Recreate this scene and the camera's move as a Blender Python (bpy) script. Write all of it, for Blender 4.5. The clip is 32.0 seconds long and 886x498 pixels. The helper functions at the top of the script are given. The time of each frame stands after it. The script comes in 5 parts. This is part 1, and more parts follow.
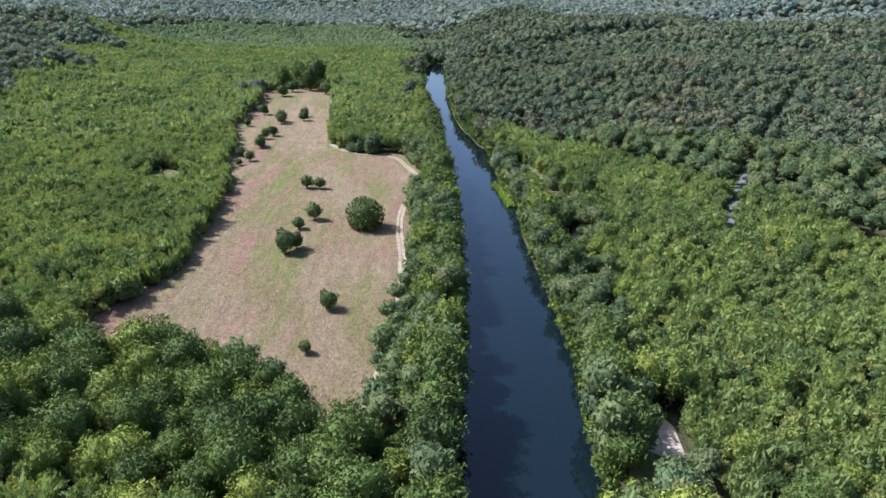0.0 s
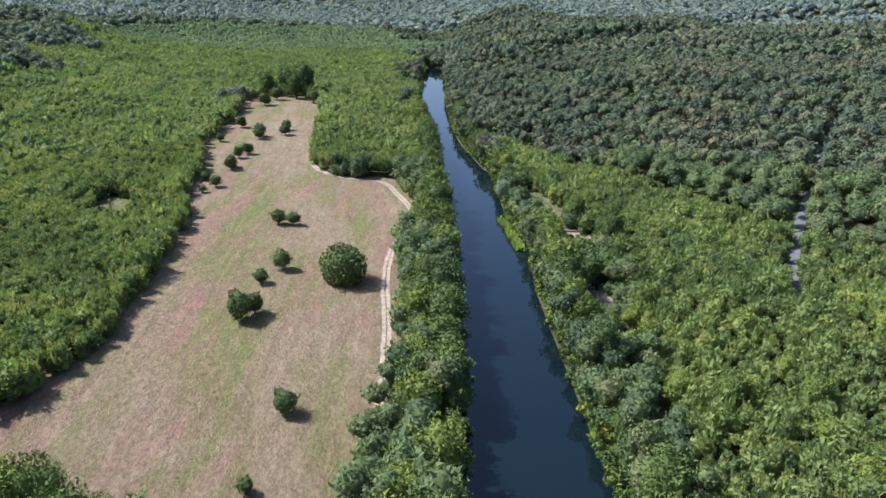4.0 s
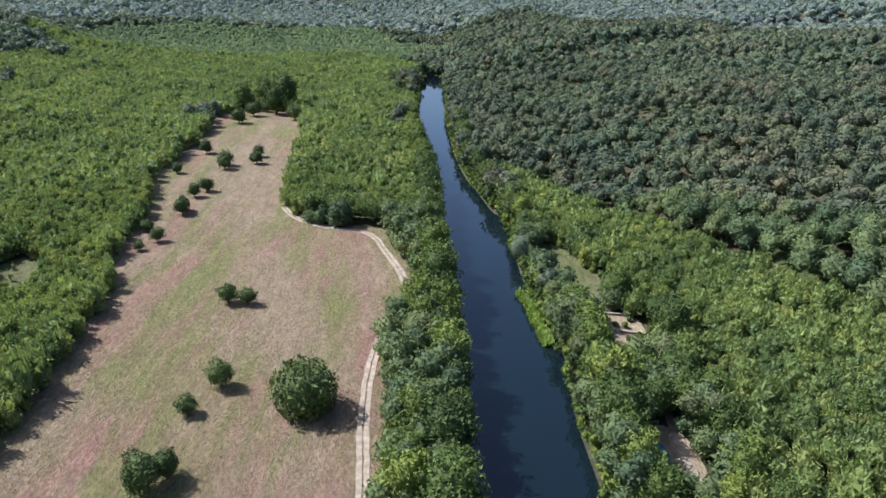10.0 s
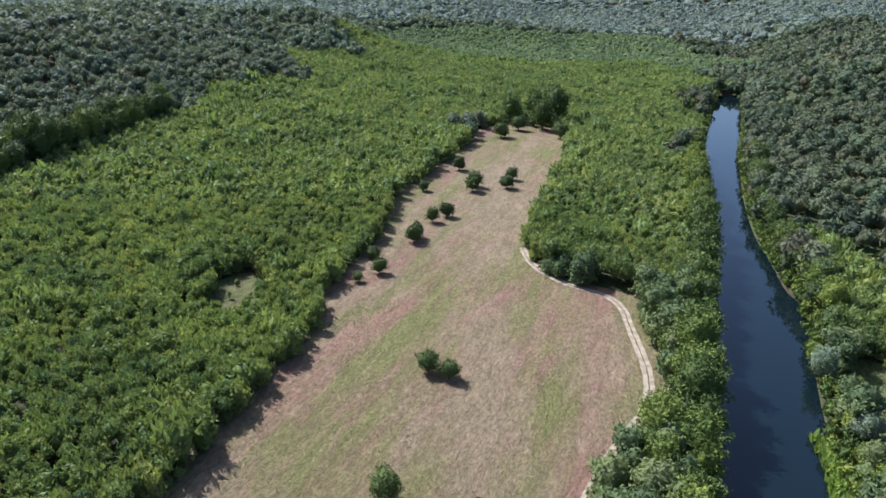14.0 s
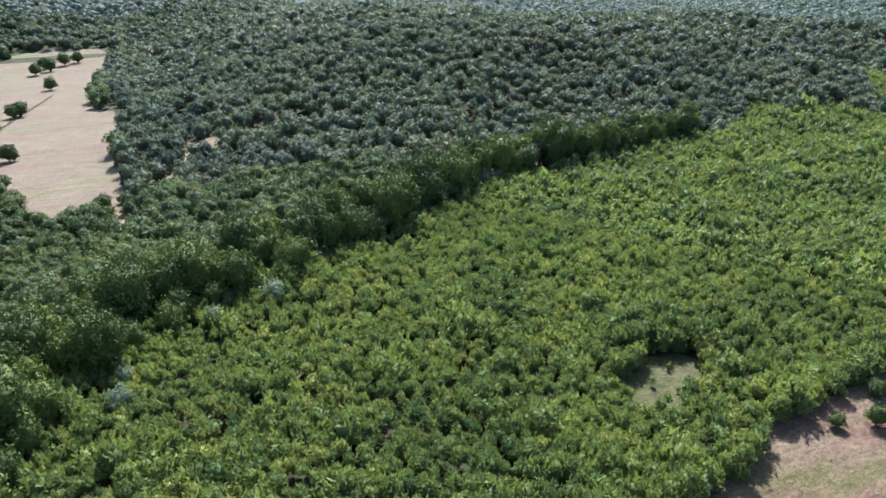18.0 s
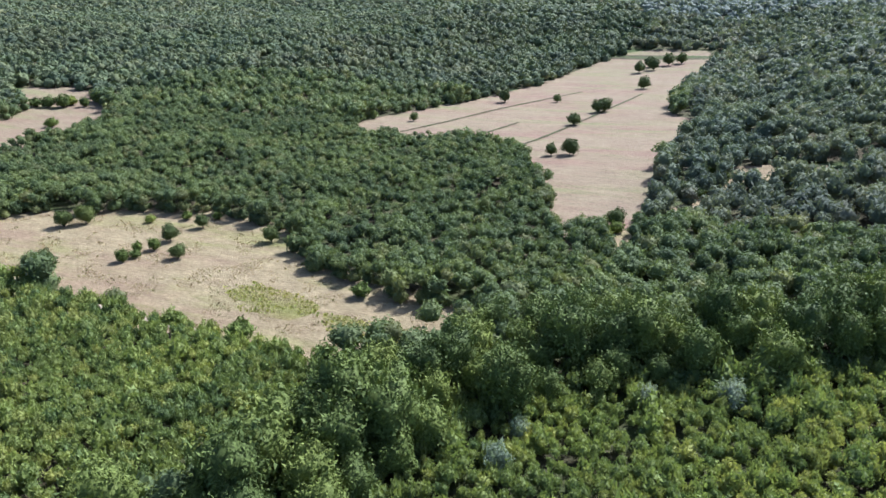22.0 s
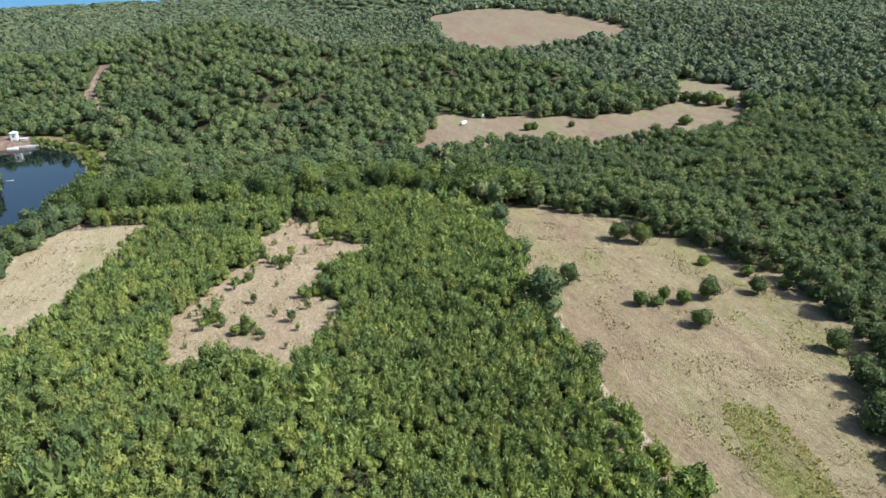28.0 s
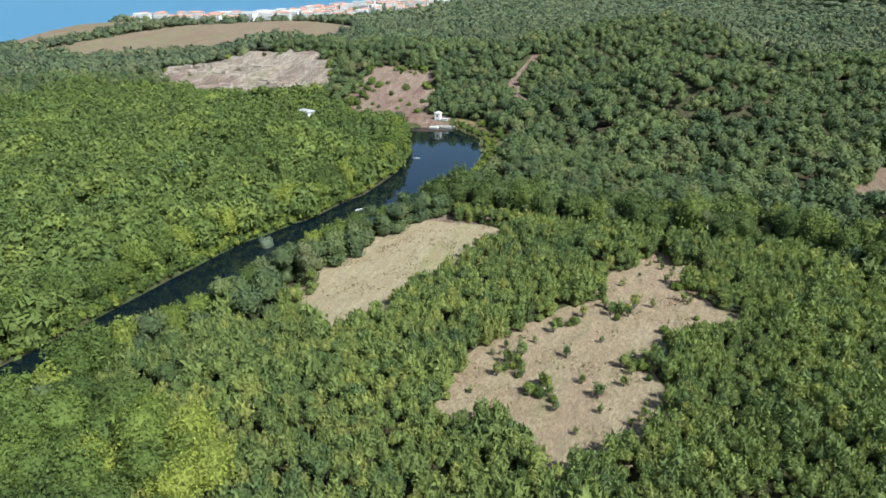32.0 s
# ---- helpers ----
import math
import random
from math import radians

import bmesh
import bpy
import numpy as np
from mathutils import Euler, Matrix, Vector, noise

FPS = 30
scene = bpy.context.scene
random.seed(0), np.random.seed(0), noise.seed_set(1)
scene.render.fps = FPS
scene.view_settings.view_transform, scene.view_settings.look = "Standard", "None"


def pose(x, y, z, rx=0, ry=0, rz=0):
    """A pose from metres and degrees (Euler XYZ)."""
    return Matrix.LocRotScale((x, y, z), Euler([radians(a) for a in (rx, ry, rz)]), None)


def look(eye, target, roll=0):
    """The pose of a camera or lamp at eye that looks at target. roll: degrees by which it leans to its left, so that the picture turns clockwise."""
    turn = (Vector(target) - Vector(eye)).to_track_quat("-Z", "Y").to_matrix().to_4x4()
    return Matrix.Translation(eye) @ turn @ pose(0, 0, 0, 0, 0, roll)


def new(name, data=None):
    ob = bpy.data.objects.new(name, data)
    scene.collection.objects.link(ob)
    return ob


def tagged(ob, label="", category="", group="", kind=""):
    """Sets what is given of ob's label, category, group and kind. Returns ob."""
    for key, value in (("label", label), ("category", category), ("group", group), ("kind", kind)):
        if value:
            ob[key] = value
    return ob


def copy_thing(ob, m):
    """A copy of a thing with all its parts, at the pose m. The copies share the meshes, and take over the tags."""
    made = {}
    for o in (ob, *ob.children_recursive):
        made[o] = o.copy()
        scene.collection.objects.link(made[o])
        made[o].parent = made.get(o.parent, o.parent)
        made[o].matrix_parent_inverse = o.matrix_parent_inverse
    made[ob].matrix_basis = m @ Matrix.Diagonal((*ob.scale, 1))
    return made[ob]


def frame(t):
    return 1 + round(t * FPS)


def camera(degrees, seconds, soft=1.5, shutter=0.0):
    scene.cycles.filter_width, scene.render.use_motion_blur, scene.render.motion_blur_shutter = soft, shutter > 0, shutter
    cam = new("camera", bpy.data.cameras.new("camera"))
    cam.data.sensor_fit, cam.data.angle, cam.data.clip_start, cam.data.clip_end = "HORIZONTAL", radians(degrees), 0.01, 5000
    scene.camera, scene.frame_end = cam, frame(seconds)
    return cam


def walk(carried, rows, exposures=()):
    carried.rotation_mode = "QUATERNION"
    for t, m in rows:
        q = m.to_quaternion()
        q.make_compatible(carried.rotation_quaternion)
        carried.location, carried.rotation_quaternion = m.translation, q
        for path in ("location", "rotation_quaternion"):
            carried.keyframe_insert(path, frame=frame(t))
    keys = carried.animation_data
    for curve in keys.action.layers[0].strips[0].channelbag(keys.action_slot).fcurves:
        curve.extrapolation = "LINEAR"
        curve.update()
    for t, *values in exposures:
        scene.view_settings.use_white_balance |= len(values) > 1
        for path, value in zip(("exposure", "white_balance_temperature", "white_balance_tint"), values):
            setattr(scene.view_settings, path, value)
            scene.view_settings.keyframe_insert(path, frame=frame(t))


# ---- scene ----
cam = camera(65.9, 32.0, 1.55)
METRES, EYE, TILT, LEAN, TURN = 322.56, 75.5, 0.0, 0.0, -3.7
ROWS = [
    (0.0, 0.0, 0.0, 0.0, 0.24, -21.59, -0.6),
    (0.5, 0.0004, 0.0174, 0.0004, 0.23, -21.6, -0.65),
    (1.0, 0.0008, 0.0349, 0.0005, 0.22, -21.61, -0.67),
    (1.5, 0.0012, 0.0527, 0.0008, 0.21, -21.61, -0.69),
    (2.0, 0.0014, 0.0702, 0.0008, 0.2, -21.64, -0.71),
    (2.5, 0.0015, 0.0875, -0.0002, 0.23, -21.66, -0.75),
    (3.0, 0.0016, 0.1047, -0.0005, 0.23, -21.65, -0.8),
    (3.5, 0.0016, 0.1212, -0.0012, 0.24, -21.66, -0.86),
    (5.5, -0.0001, 0.1811, -0.0003, 0.22, -21.7, -1.02),
    (6.0, -0.0008, 0.1954, -0.0, 0.23, -21.68, -1.05),
    (6.5, -0.0013, 0.2097, -0.0001, 0.24, -21.68, -1.1),
    (7.0, -0.0013, 0.2244, -0.0, 0.25, -21.69, -1.09),
    (7.5, -0.0014, 0.2394, 0.0002, 0.22, -21.72, -1.07),
    (8.0, -0.0017, 0.2544, 0.0002, 0.19, -21.72, -1.06),
    (8.5, -0.0018, 0.2694, 0.0002, 0.19, -21.74, -1.07),
    (9.0, -0.0021, 0.2845, 0.0003, 0.16, -21.76, -1.06),
    (9.5, -0.0021, 0.2996, 0.0004, 0.13, -21.75, -1.06),
    (10.0, -0.0023, 0.3149, 0.0004, 0.12, -21.76, -1.08),
    (10.5, -0.0024, 0.3303, 0.0006, 0.11, -21.75, -1.08),
    (11.0, -0.0028, 0.3457, 0.0008, 0.61, -21.75, -1.1),
    (11.5, -0.0033, 0.3611, 0.001, 1.96, -21.78, -1.09),
    (12.0, -0.0038, 0.3767, 0.0013, 4.23, -21.81, -1.09),
    (12.5, -0.0043, 0.3922, 0.0017, 8.85, -21.87, -1.03),
    (13.0, -0.0047, 0.4079, 0.0022, 13.66, -21.91, -0.97),
    (13.5, -0.0058, 0.4236, 0.0025, 18.48, -21.94, -0.91),
    (14.0, -0.0076, 0.4394, 0.0029, 23.32, -21.92, -0.82),
    (14.5, -0.0101, 0.4552, 0.003, 28.16, -21.9, -0.73),
    (16.5, -0.03, 0.516, 0.0034, 48.53, -21.79, -0.34),
    (17.0, -0.0376, 0.5301, 0.0032, 54.9, -21.75, -0.22),
    (17.5, -0.0465, 0.5434, 0.0032, 61.46, -21.71, -0.16),
    (18.0, -0.056, 0.5563, 0.0034, 67.97, -21.66, -0.02),
    (18.5, -0.0666, 0.5682, 0.0039, 74.48, -21.6, 0.1),
    (19.0, -0.0785, 0.5786, 0.0047, 81.0, -21.59, 0.18),
    (19.5, -0.091, 0.588, 0.0053, 87.43, -21.54, 0.27),
    (20.0, -0.1043, 0.5959, 0.0065, 93.74, -21.54, 0.38),
    (20.5, -0.1182, 0.6023, 0.007, 99.86, -21.5, 0.42),
    (21.0, -0.1327, 0.6074, 0.0072, 105.38, -21.47, 0.47),
    (21.5, -0.1475, 0.6107, 0.0071, 110.6, -21.43, 0.51),
    (22.0, -0.1626, 0.6126, 0.0072, 115.87, -21.42, 0.55),
    (22.5, -0.178, 0.6127, 0.0071, 121.01, -21.4, 0.56),
    (23.0, -0.1932, 0.6116, 0.0072, 124.93, -21.4, 0.56),
    (23.5, -0.2082, 0.6092, 0.007, 127.58, -21.39, 0.56),
    (24.0, -0.2225, 0.6047, 0.007, 130.87, -21.38, 0.49),
    (24.5, -0.2366, 0.5992, 0.0071, 135.57, -21.39, 0.46),
    (25.0, -0.2505, 0.5931, 0.0068, 140.39, -21.37, 0.5),
    (25.5, -0.2637, 0.5855, 0.0067, 145.26, -21.35, 0.49),
    (27.5, -0.3103, 0.5452, 0.0056, 164.48, -21.4, 0.39),
    (28.0, -0.3198, 0.5324, 0.0053, 169.2, -21.44, 0.38),
    (28.5, -0.3282, 0.519, 0.0051, 173.95, -21.46, 0.37),
    (29.0, -0.3355, 0.5047, 0.0051, 178.68, -21.5, 0.36),
    (29.5, -0.3415, 0.4902, 0.0051, 183.42, -21.57, 0.36),
    (30.0, -0.3465, 0.4753, 0.0051, 188.19, -21.64, 0.37),
    (30.5, -0.3504, 0.4602, 0.0047, 192.79, -21.67, 0.37),
    (31.0, -0.353, 0.4449, 0.0041, 197.14, -21.72, 0.37),
    (31.5, -0.3546, 0.4299, 0.0038, 201.29, -21.75, 0.38),
    (32.0, -0.3555, 0.4151, 0.0037, 204.79, -21.76, 0.37),
]
walk(cam, [(t, pose(0, 0, EYE, TILT, LEAN, TURN) @ pose(METRES * x, METRES * y, METRES * z, 90 + pitch, roll, yaw)) for t, x, y, z, yaw, pitch, roll in ROWS],
     [(0, 1.22, 5250, 12), (9, 1.12, 5250, 12), (13, 1.04, 5250, 11), (19, 1.45, 5200, 12), (22, 1.36, 5250, 13), (25, 1.17, 5450, 9), (28, 1.0, 5550, 6), (32, 0.78, 5550, 2)])

# ---------------------------------------------------------------- light
SUN_DIR = Vector((-0.90, 0.42, 1.06)).normalized()
world = bpy.data.worlds.new("sky")
scene.world = world
world.use_nodes = True
wt = world.node_tree
wt.nodes.clear()
sky = wt.nodes.new("ShaderNodeTexSky")
sky.sky_type, sky.sun_disc = "NISHITA", False
sky.sun_elevation = math.asin(SUN_DIR.z)
sky.sun_rotation = math.atan2(SUN_DIR.x, SUN_DIR.y)
sky.dust_density, sky.air_density, sky.ozone_density = 3.5, 1.0, 2.2
bg = wt.nodes.new("ShaderNodeBackground")
bg.inputs["Strength"].default_value = 0.09
wo = wt.nodes.new("ShaderNodeOutputWorld")
wt.links.new(sky.outputs[0], bg.inputs[0])
wt.links.new(bg.outputs[0], wo.inputs[0])
sun_data = bpy.data.lights.new("sun", "SUN")
sun_data.energy, sun_data.angle, sun_data.color = 4.7, radians(0.53), (1.0, 0.95, 0.86)
sun = new("sun", sun_data)
sun.matrix_world = look(SUN_DIR * 300, (0, 0, 0))

# ---------------------------------------------------------------- plan (metres)
FIELD = [(-79, 138), (-62, 129), (-39, 124), (-19, 112), (-15, 98), (-8, 98), (-6, 126), (-2, 150), (0, 165), (2, 210), (2, 228),
         (4, 240), (10, 258), (9, 272), (4, 288), (2, 303), (-4, 307), (-17, 309), (-28, 317), (-34, 330), (-36, 352), (-40, 400),
         (-43, 448), (-47, 480), (-56, 500), (-73, 514), (-90, 500), (-92, 482), (-88, 430), (-88, 363), (-78, 325), (-73, 300),
         (-74, 280), (-65, 264), (-63, 231), (-61, 200), (-60, 180), (-66, 160)]
MEADOW = [(-165, -33), (-185, -44), (-206, -18), (-224, 26), (-222, 49), (-215, 75), (-201, 86), (-190, 106), (-184, 123), (-183, 139),
          (-184, 152), (-174, 150), (-164, 144), (-157, 145), (-156, 135), (-148, 126), (-150, 105), (-153, 76), (-153, 48), (-156, 25), (-161, 1)]
VALLEY = [(-390, 3), (-431, 16), (-515, 54), (-677, 83), (-766, 113), (-757, 196), (-573, 173), (-460, 168), (-450, 188), (-406, 181),
          (-313, 176), (-279, 179), (-245, 180), (-245, 165), (-250, 155), (-289, 142), (-350, 112), (-362, 46), (-355, 29)]
GLEN = [(-175, -172), (-189, -215), (-221, -197), (-247, -193), (-271, -184), (-295, -188), (-320, -192), (-341, -205), (-383, -268), (-405, -240), (-393, -209), (-373, -182),
        (-341, -136), (-325, -130), (-295, -126), (-270, -124), (-245, -122), (-222, -124), (-200, -130), (-178, -126), (-164, -122), (-155, -132)]
HILLTOP = [(-300, -720), (-340, -750), (-385, -729), (-430, -645), (-445, -598), (-462, -514), (-461, -490), (-426, -445), (-380, -464), (-347, -446), (-312, -440), (-290, -470), (-276, -520), (-290, -620)]
HAYFIELD = [(-17, 18), (-13, -18), (-20, -48), (-26, -62), (-38, -64), (-51, -59), (-46, -30), (-39, -4), (-34, 21), (-25, 19)]
CLEARING = [(-64, 39), (-66, 14), (-71, 0), (-77, -1), (-80, -7), (-85, -16), (-88, -31), (-93, -50), (-99, -57), (-104, -44), (-109, -42), (-107, -29), (-112, -21), (-120, -20), (-112, -6), (-103, 1),
            (-98, 8), (-100, 15), (-107, 20), (-104, 32), (-100, 39), (-97, 44), (-92, 53), (-88, 52), (-87, 47), (-80, 41), (-72, 39)]
GARDEN = [(48, 220), (55, 221), (61, 227), (62, 234), (63, 246), (55, 248), (52, 240), (50, 230)]
GLADE = [(46, 256), (54, 254), (59, 262), (59, 276), (55, 284), (51, 292), (47, 290), (46, 270)]
BEACH = [(40, 103), (45, 105), (49, 102), (48, 95), (47, 92), (43, 94), (41, 97)]
YARD = [(46, 188), (56, 187), (57, 200), (52, 203), (47, 199)]
SLOPE = [(111, -289), (96, -291), (87, -290), (76, -289), (66, -279), (54, -257), (50, -229), (49, -212), (58, -198), (70, -194), (82, -200), (92, -208), (98, -231), (105, -262)]
QUARRY = [(325, -318), (300, -318), (281, -322), (259, -336), (229, -342), (192, -349), (146, -299), (127, -258), (124, -236), (145, -238), (165, -226), (201, -233), (250, -252), (290, -280)]
COAST = [(540, -380), (545, -450), (535, -520), (525, -600), (490, -640), (470, -720), (430, -740), (340, -690), (311, -627), (300, -500), (360, -445), (400, -408), (470, -365)]
COAST_LEFT = [(575, -395), (640, -400), (682, -490), (712, -560), (728, -640), (650, -635), (585, -615), (572, -560), (578, -500), (575, -450)]
WEST_BANK = [(24, -214), (0, -190), (-13, -155), (-17, -120), (-15, -90), (-9, -60), (-4, -35), (0, -10), (3, 15), (6, 40), (7, 60), (8, 87),
             (11, 115), (15, 150), (18, 195), (19, 222), (20, 252), (20, 287), (20, 319), (21, 354), (19, 401), (16, 458), (20, 562), (27, 675)]
EAST_BANK = [(42, 675), (36, 531), (33, 488), (32, 411), (33, 385), (36, 345), (41, 319), (40, 300), (39.5, 278), (39.2, 258), (41, 240), (40.5, 225), (38.5, 205), (37, 155),
             (36, 125), (31, 86), (29, 37), (28, 5), (25, -28), (18, -55), (14, -85), (15, -120), (23, -150), (40, -185), (51, -208)]
RIVER = WEST_BANK + EAST_BANK
SEA = [(640, -380), (690, -470), (740, -560), (790, -680), (830, -850), (850, -1100), (840, -1500), (780, -2000), (600, -2600), (200, -3400),
       (-400, -5600), (5600, -5600), (5600, 300), (1700, 100), (1000, -250)]
TRACK = [(-12, 92), (-8, 104), (-4, 126), (-1, 150), (0, 168), (0, 190), (-1, 207), (0, 228), (3, 243), (8, 258), (7, 272), (2, 288), (-1, 300),
         (-6, 306), (-17, 308.5), (-28, 317), (-34, 330)]
ROAD = [(99, 188), (104, 200), (119, 225), (138, 252), (158, 282), (204, 348), (286, 455)]
LANE = [(58, 222), (57, 212), (55, 198), (54, 187), (53, 177), (55, 172), (59, 168)]
PATH_M = [(-152, 93), (-152, 83), (-152, 69), (-154, 53), (-155, 43), (-158, 10)]
HILL_PATH = [(-21, -250), (0, -258), (14, -287), (12, -320), (12, -352)]
BELT = [(-236, 415), (-234, 350), (-230, 312), (-212, 272), (-192, 238), (-183, 207), (-170, 180), (-150, 160), (-125, 150), (-100, 142), (-84, 128)]
PLANT = [(-60, 130), (-95, 138), (-120, 142), (-150, 155), (-176, 195), (-186, 238), (-205, 272), (-224, 312), (-229, 350), (-231, 420),
         (-260, 560), (-320, 900), (-90, 1000), (60, 900), (15, 690), (14, 520), (8, 470), (-47, 480), (-92, 480), (-60, 260)]
PLANT_SOUTH = [(-86, 120), (-110, 134), (-147, 150), (-150, 100), (-152, 40), (-166, -40), (-140, -72), (-95, -66), (-30, -70), (-20, -40), (-12, 10), (-14, 28), (-40, 55), (-62, 88)]
COPSE = [(-36, 322), (10, 306), (16, 340), (13, 480), (-45, 480)]
PLANT_EAST = [(50, 60), (110, 20), (140, 90), (122, 205), (100, 260), (70, 330), (48, 380), (46, 300), (60, 270), (64, 215), (50, 130)]


def smooth(a, b, x):
    t = np.clip((x - a) / (b - a), 0, 1)
    return t * t * (3 - 2 * t)


def inside(poly, X, Y):
    hit = np.zeros(X.shape, bool)
    for (ax, ay), (bx, by) in zip(poly, poly[1:] + poly[:1]):
        if ay != by:
            hit ^= ((ay > Y) != (by > Y)) & (X < (bx - ax) * (Y - ay) / (by - ay) + ax)
    return hit


def edge_distance(line, X, Y, closed=True):
    best = np.full(X.shape, 1e9)
    for (ax, ay), (bx, by) in zip(line, line[1:] + (line[:1] if closed else [])):
        dx, dy = bx - ax, by - ay
        k = np.clip(((X - ax) * dx + (Y - ay) * dy) / (dx * dx + dy * dy + 1e-9), 0, 1)
        best = np.minimum(best, np.hypot(X - ax - k * dx, Y - ay - k * dy))
    return best


def signed(poly, X, Y):
    """Metres inside a polygon, negative outside."""
    d = edge_distance(poly, X, Y)
    return np.where(inside(poly, X, Y), d, -d)


def mound(X, Y, x, y, rx, ry, h):
    return h * np.exp(-((X - x) / rx) ** 2 - ((Y - y) / ry) ** 2)


def relief(X, Y):
    """Height of the land without the river's and the sea's beds."""
    X, Y = np.asarray(X, float), np.asarray(Y, float)
    z = 16 * smooth(60, 175, X) * smooth(40, 230, Y) + 20 * smooth(200, 700, X) * smooth(0, 300, Y)
    z += 20 * smooth(-240, -420, X) * smooth(190, 330, Y) + 26 * smooth(-300, -700, X) * smooth(20, -140, Y)
    z += mound(X, Y, -600, 420, 260, 170, 26) + mound(X, Y, -330, 560, 120, 200, 14) + mound(X, Y, -1000, 120, 200, 260, 45)
    z += mound(X, Y, 110, -330, 80, 75, 22) + mound(X, Y, 240, -382, 72, 72, 21) + mound(X, Y, -60, -420, 120, 110, 38) + mound(X, Y, -200, -330, 60, 60, 12)
    z += mound(X, Y, -95, -240, 52, 44, 27) + mound(X, Y, -280, -300, 90, 70, 12) + mound(X, Y, -430, -760, 260, 330, 36)
    z += mound(X, Y, 560, -640, 260, 260, 16) + mound(X, Y, 150, -800, 260, 260, 12) + mound(X, Y, 450, -1250, 270, 320, 26)
    z += 11 * smooth(0, 26, Y - 590 + 0.75 * (X - 105) * (X < 105) - 0.9 * (X - 105) * (X > 105) + 9 * np.sin(X / 27)) * smooth(40, 90, X) * smooth(420, 240, X)
    z += 13 * smooth(0, 40, Y - 800 - 0.1 * X + 30 * np.sin(X / 90)) * smooth(300, 480, X) + mound(X, Y, 330, 640, 110, 90, 12) + mound(X, Y, 160, 420, 80, 60, 7)
    z += mound(X, Y, -330, 740, 70, 60, 16) + mound(X, Y, -450, 640, 90, 110, 14) + mound(X, Y, -230, 960, 160, 70, 14) + mound(X, Y, 60, 1050, 200, 90, 16)
    far = smooth(600, 2200, np.hypot(X + 40, Y - 120)) * (1 - smooth(-500, 100, X) * smooth(-500, -1100, Y))
    z += far * (18 + 26 * np.sin(X * 0.0031 + 1.3) * np.cos(Y * 0.0027 + 0.4) + 18 * np.sin(X * 0.0063 + Y * 0.0041))
    z += far * 30 * smooth(1500, 3600, np.hypot(X, Y))
    return z


def land(X, Y):
    X, Y = np.asarray(X, float), np.asarray(Y, float)
    z = relief(X, Y)
    z = np.where(np.abs(X) < 200, z - 4.2 * smooth(-3.5, 3.5, signed(RIVER, X, Y)), z)
    s = signed(SEA, X, Y)
    return z * (1 - smooth(-30, 10, s)) - 14 * smooth(-25, 60, s)


# ---------------------------------------------------------------- materials
def material(name):
    m = bpy.data.materials.new(name)
    m.use_nodes = True
    t = m.node_tree
    b = t.nodes["Principled BSDF"]
    return m, t, b


def node(t, kind, **inputs):
    n = t.nodes.new("ShaderNode" + kind)
    for k, v in inputs.items():
        n.inputs[k.replace("_", " ")].default_value = v
    return n


def ramp(t, source, stops):
    r = t.nodes.new("ShaderNodeValToRGB")
    while len(r.color_ramp.elements) < len(stops):
        r.color_ramp.elements.new(0.5)
    for e, (p, c) in zip(r.color_ramp.elements, stops):
        e.position, e.color = p, (*c, 1)
    t.links.new(source, r.inputs[0])
    return r.outputs[0]


def mix(t, fac, a, b, how="MIX"):
    n = t.nodes.new("ShaderNodeMix")
    n.data_type, n.blend_type = "RGBA", how
    for value, socket in ((fac, n.inputs[0]), (a, n.inputs[6]), (b, n.inputs[7])):
        if hasattr(value, "links"):
            t.links.new(value, socket)
        else:
            socket.default_value = value if isinstance(value, float) else (*value, 1)
    return n.outputs[2]


def noise_of(t, scale, detail=4.0, stretch=(1, 1, 1), turn=0.0, rough=0.55):
    geo = t.nodes.new("ShaderNodeNewGeometry")
    mp = t.nodes.new("ShaderNodeMapping")
    mp.inputs["Scale"].default_value = stretch
    mp.inputs["Rotation"].default_value = (0, 0, turn)
    t.links.new(geo.outputs["Position"], mp.inputs[0])
    n = node(t, "TexNoise", Scale=scale, Detail=detail, Roughness=rough)
    t.links.new(mp.outputs[0], n.inputs["Vector"])
    return n.outputs["Fac"]


def bump(t, b, height, strength, distance):
    n = node(t, "Bump", Strength=strength, Distance=distance)
    t.links.new(height, n.inputs["Height"])
    t.links.new(n.outputs[0], b.inputs["Normal"])


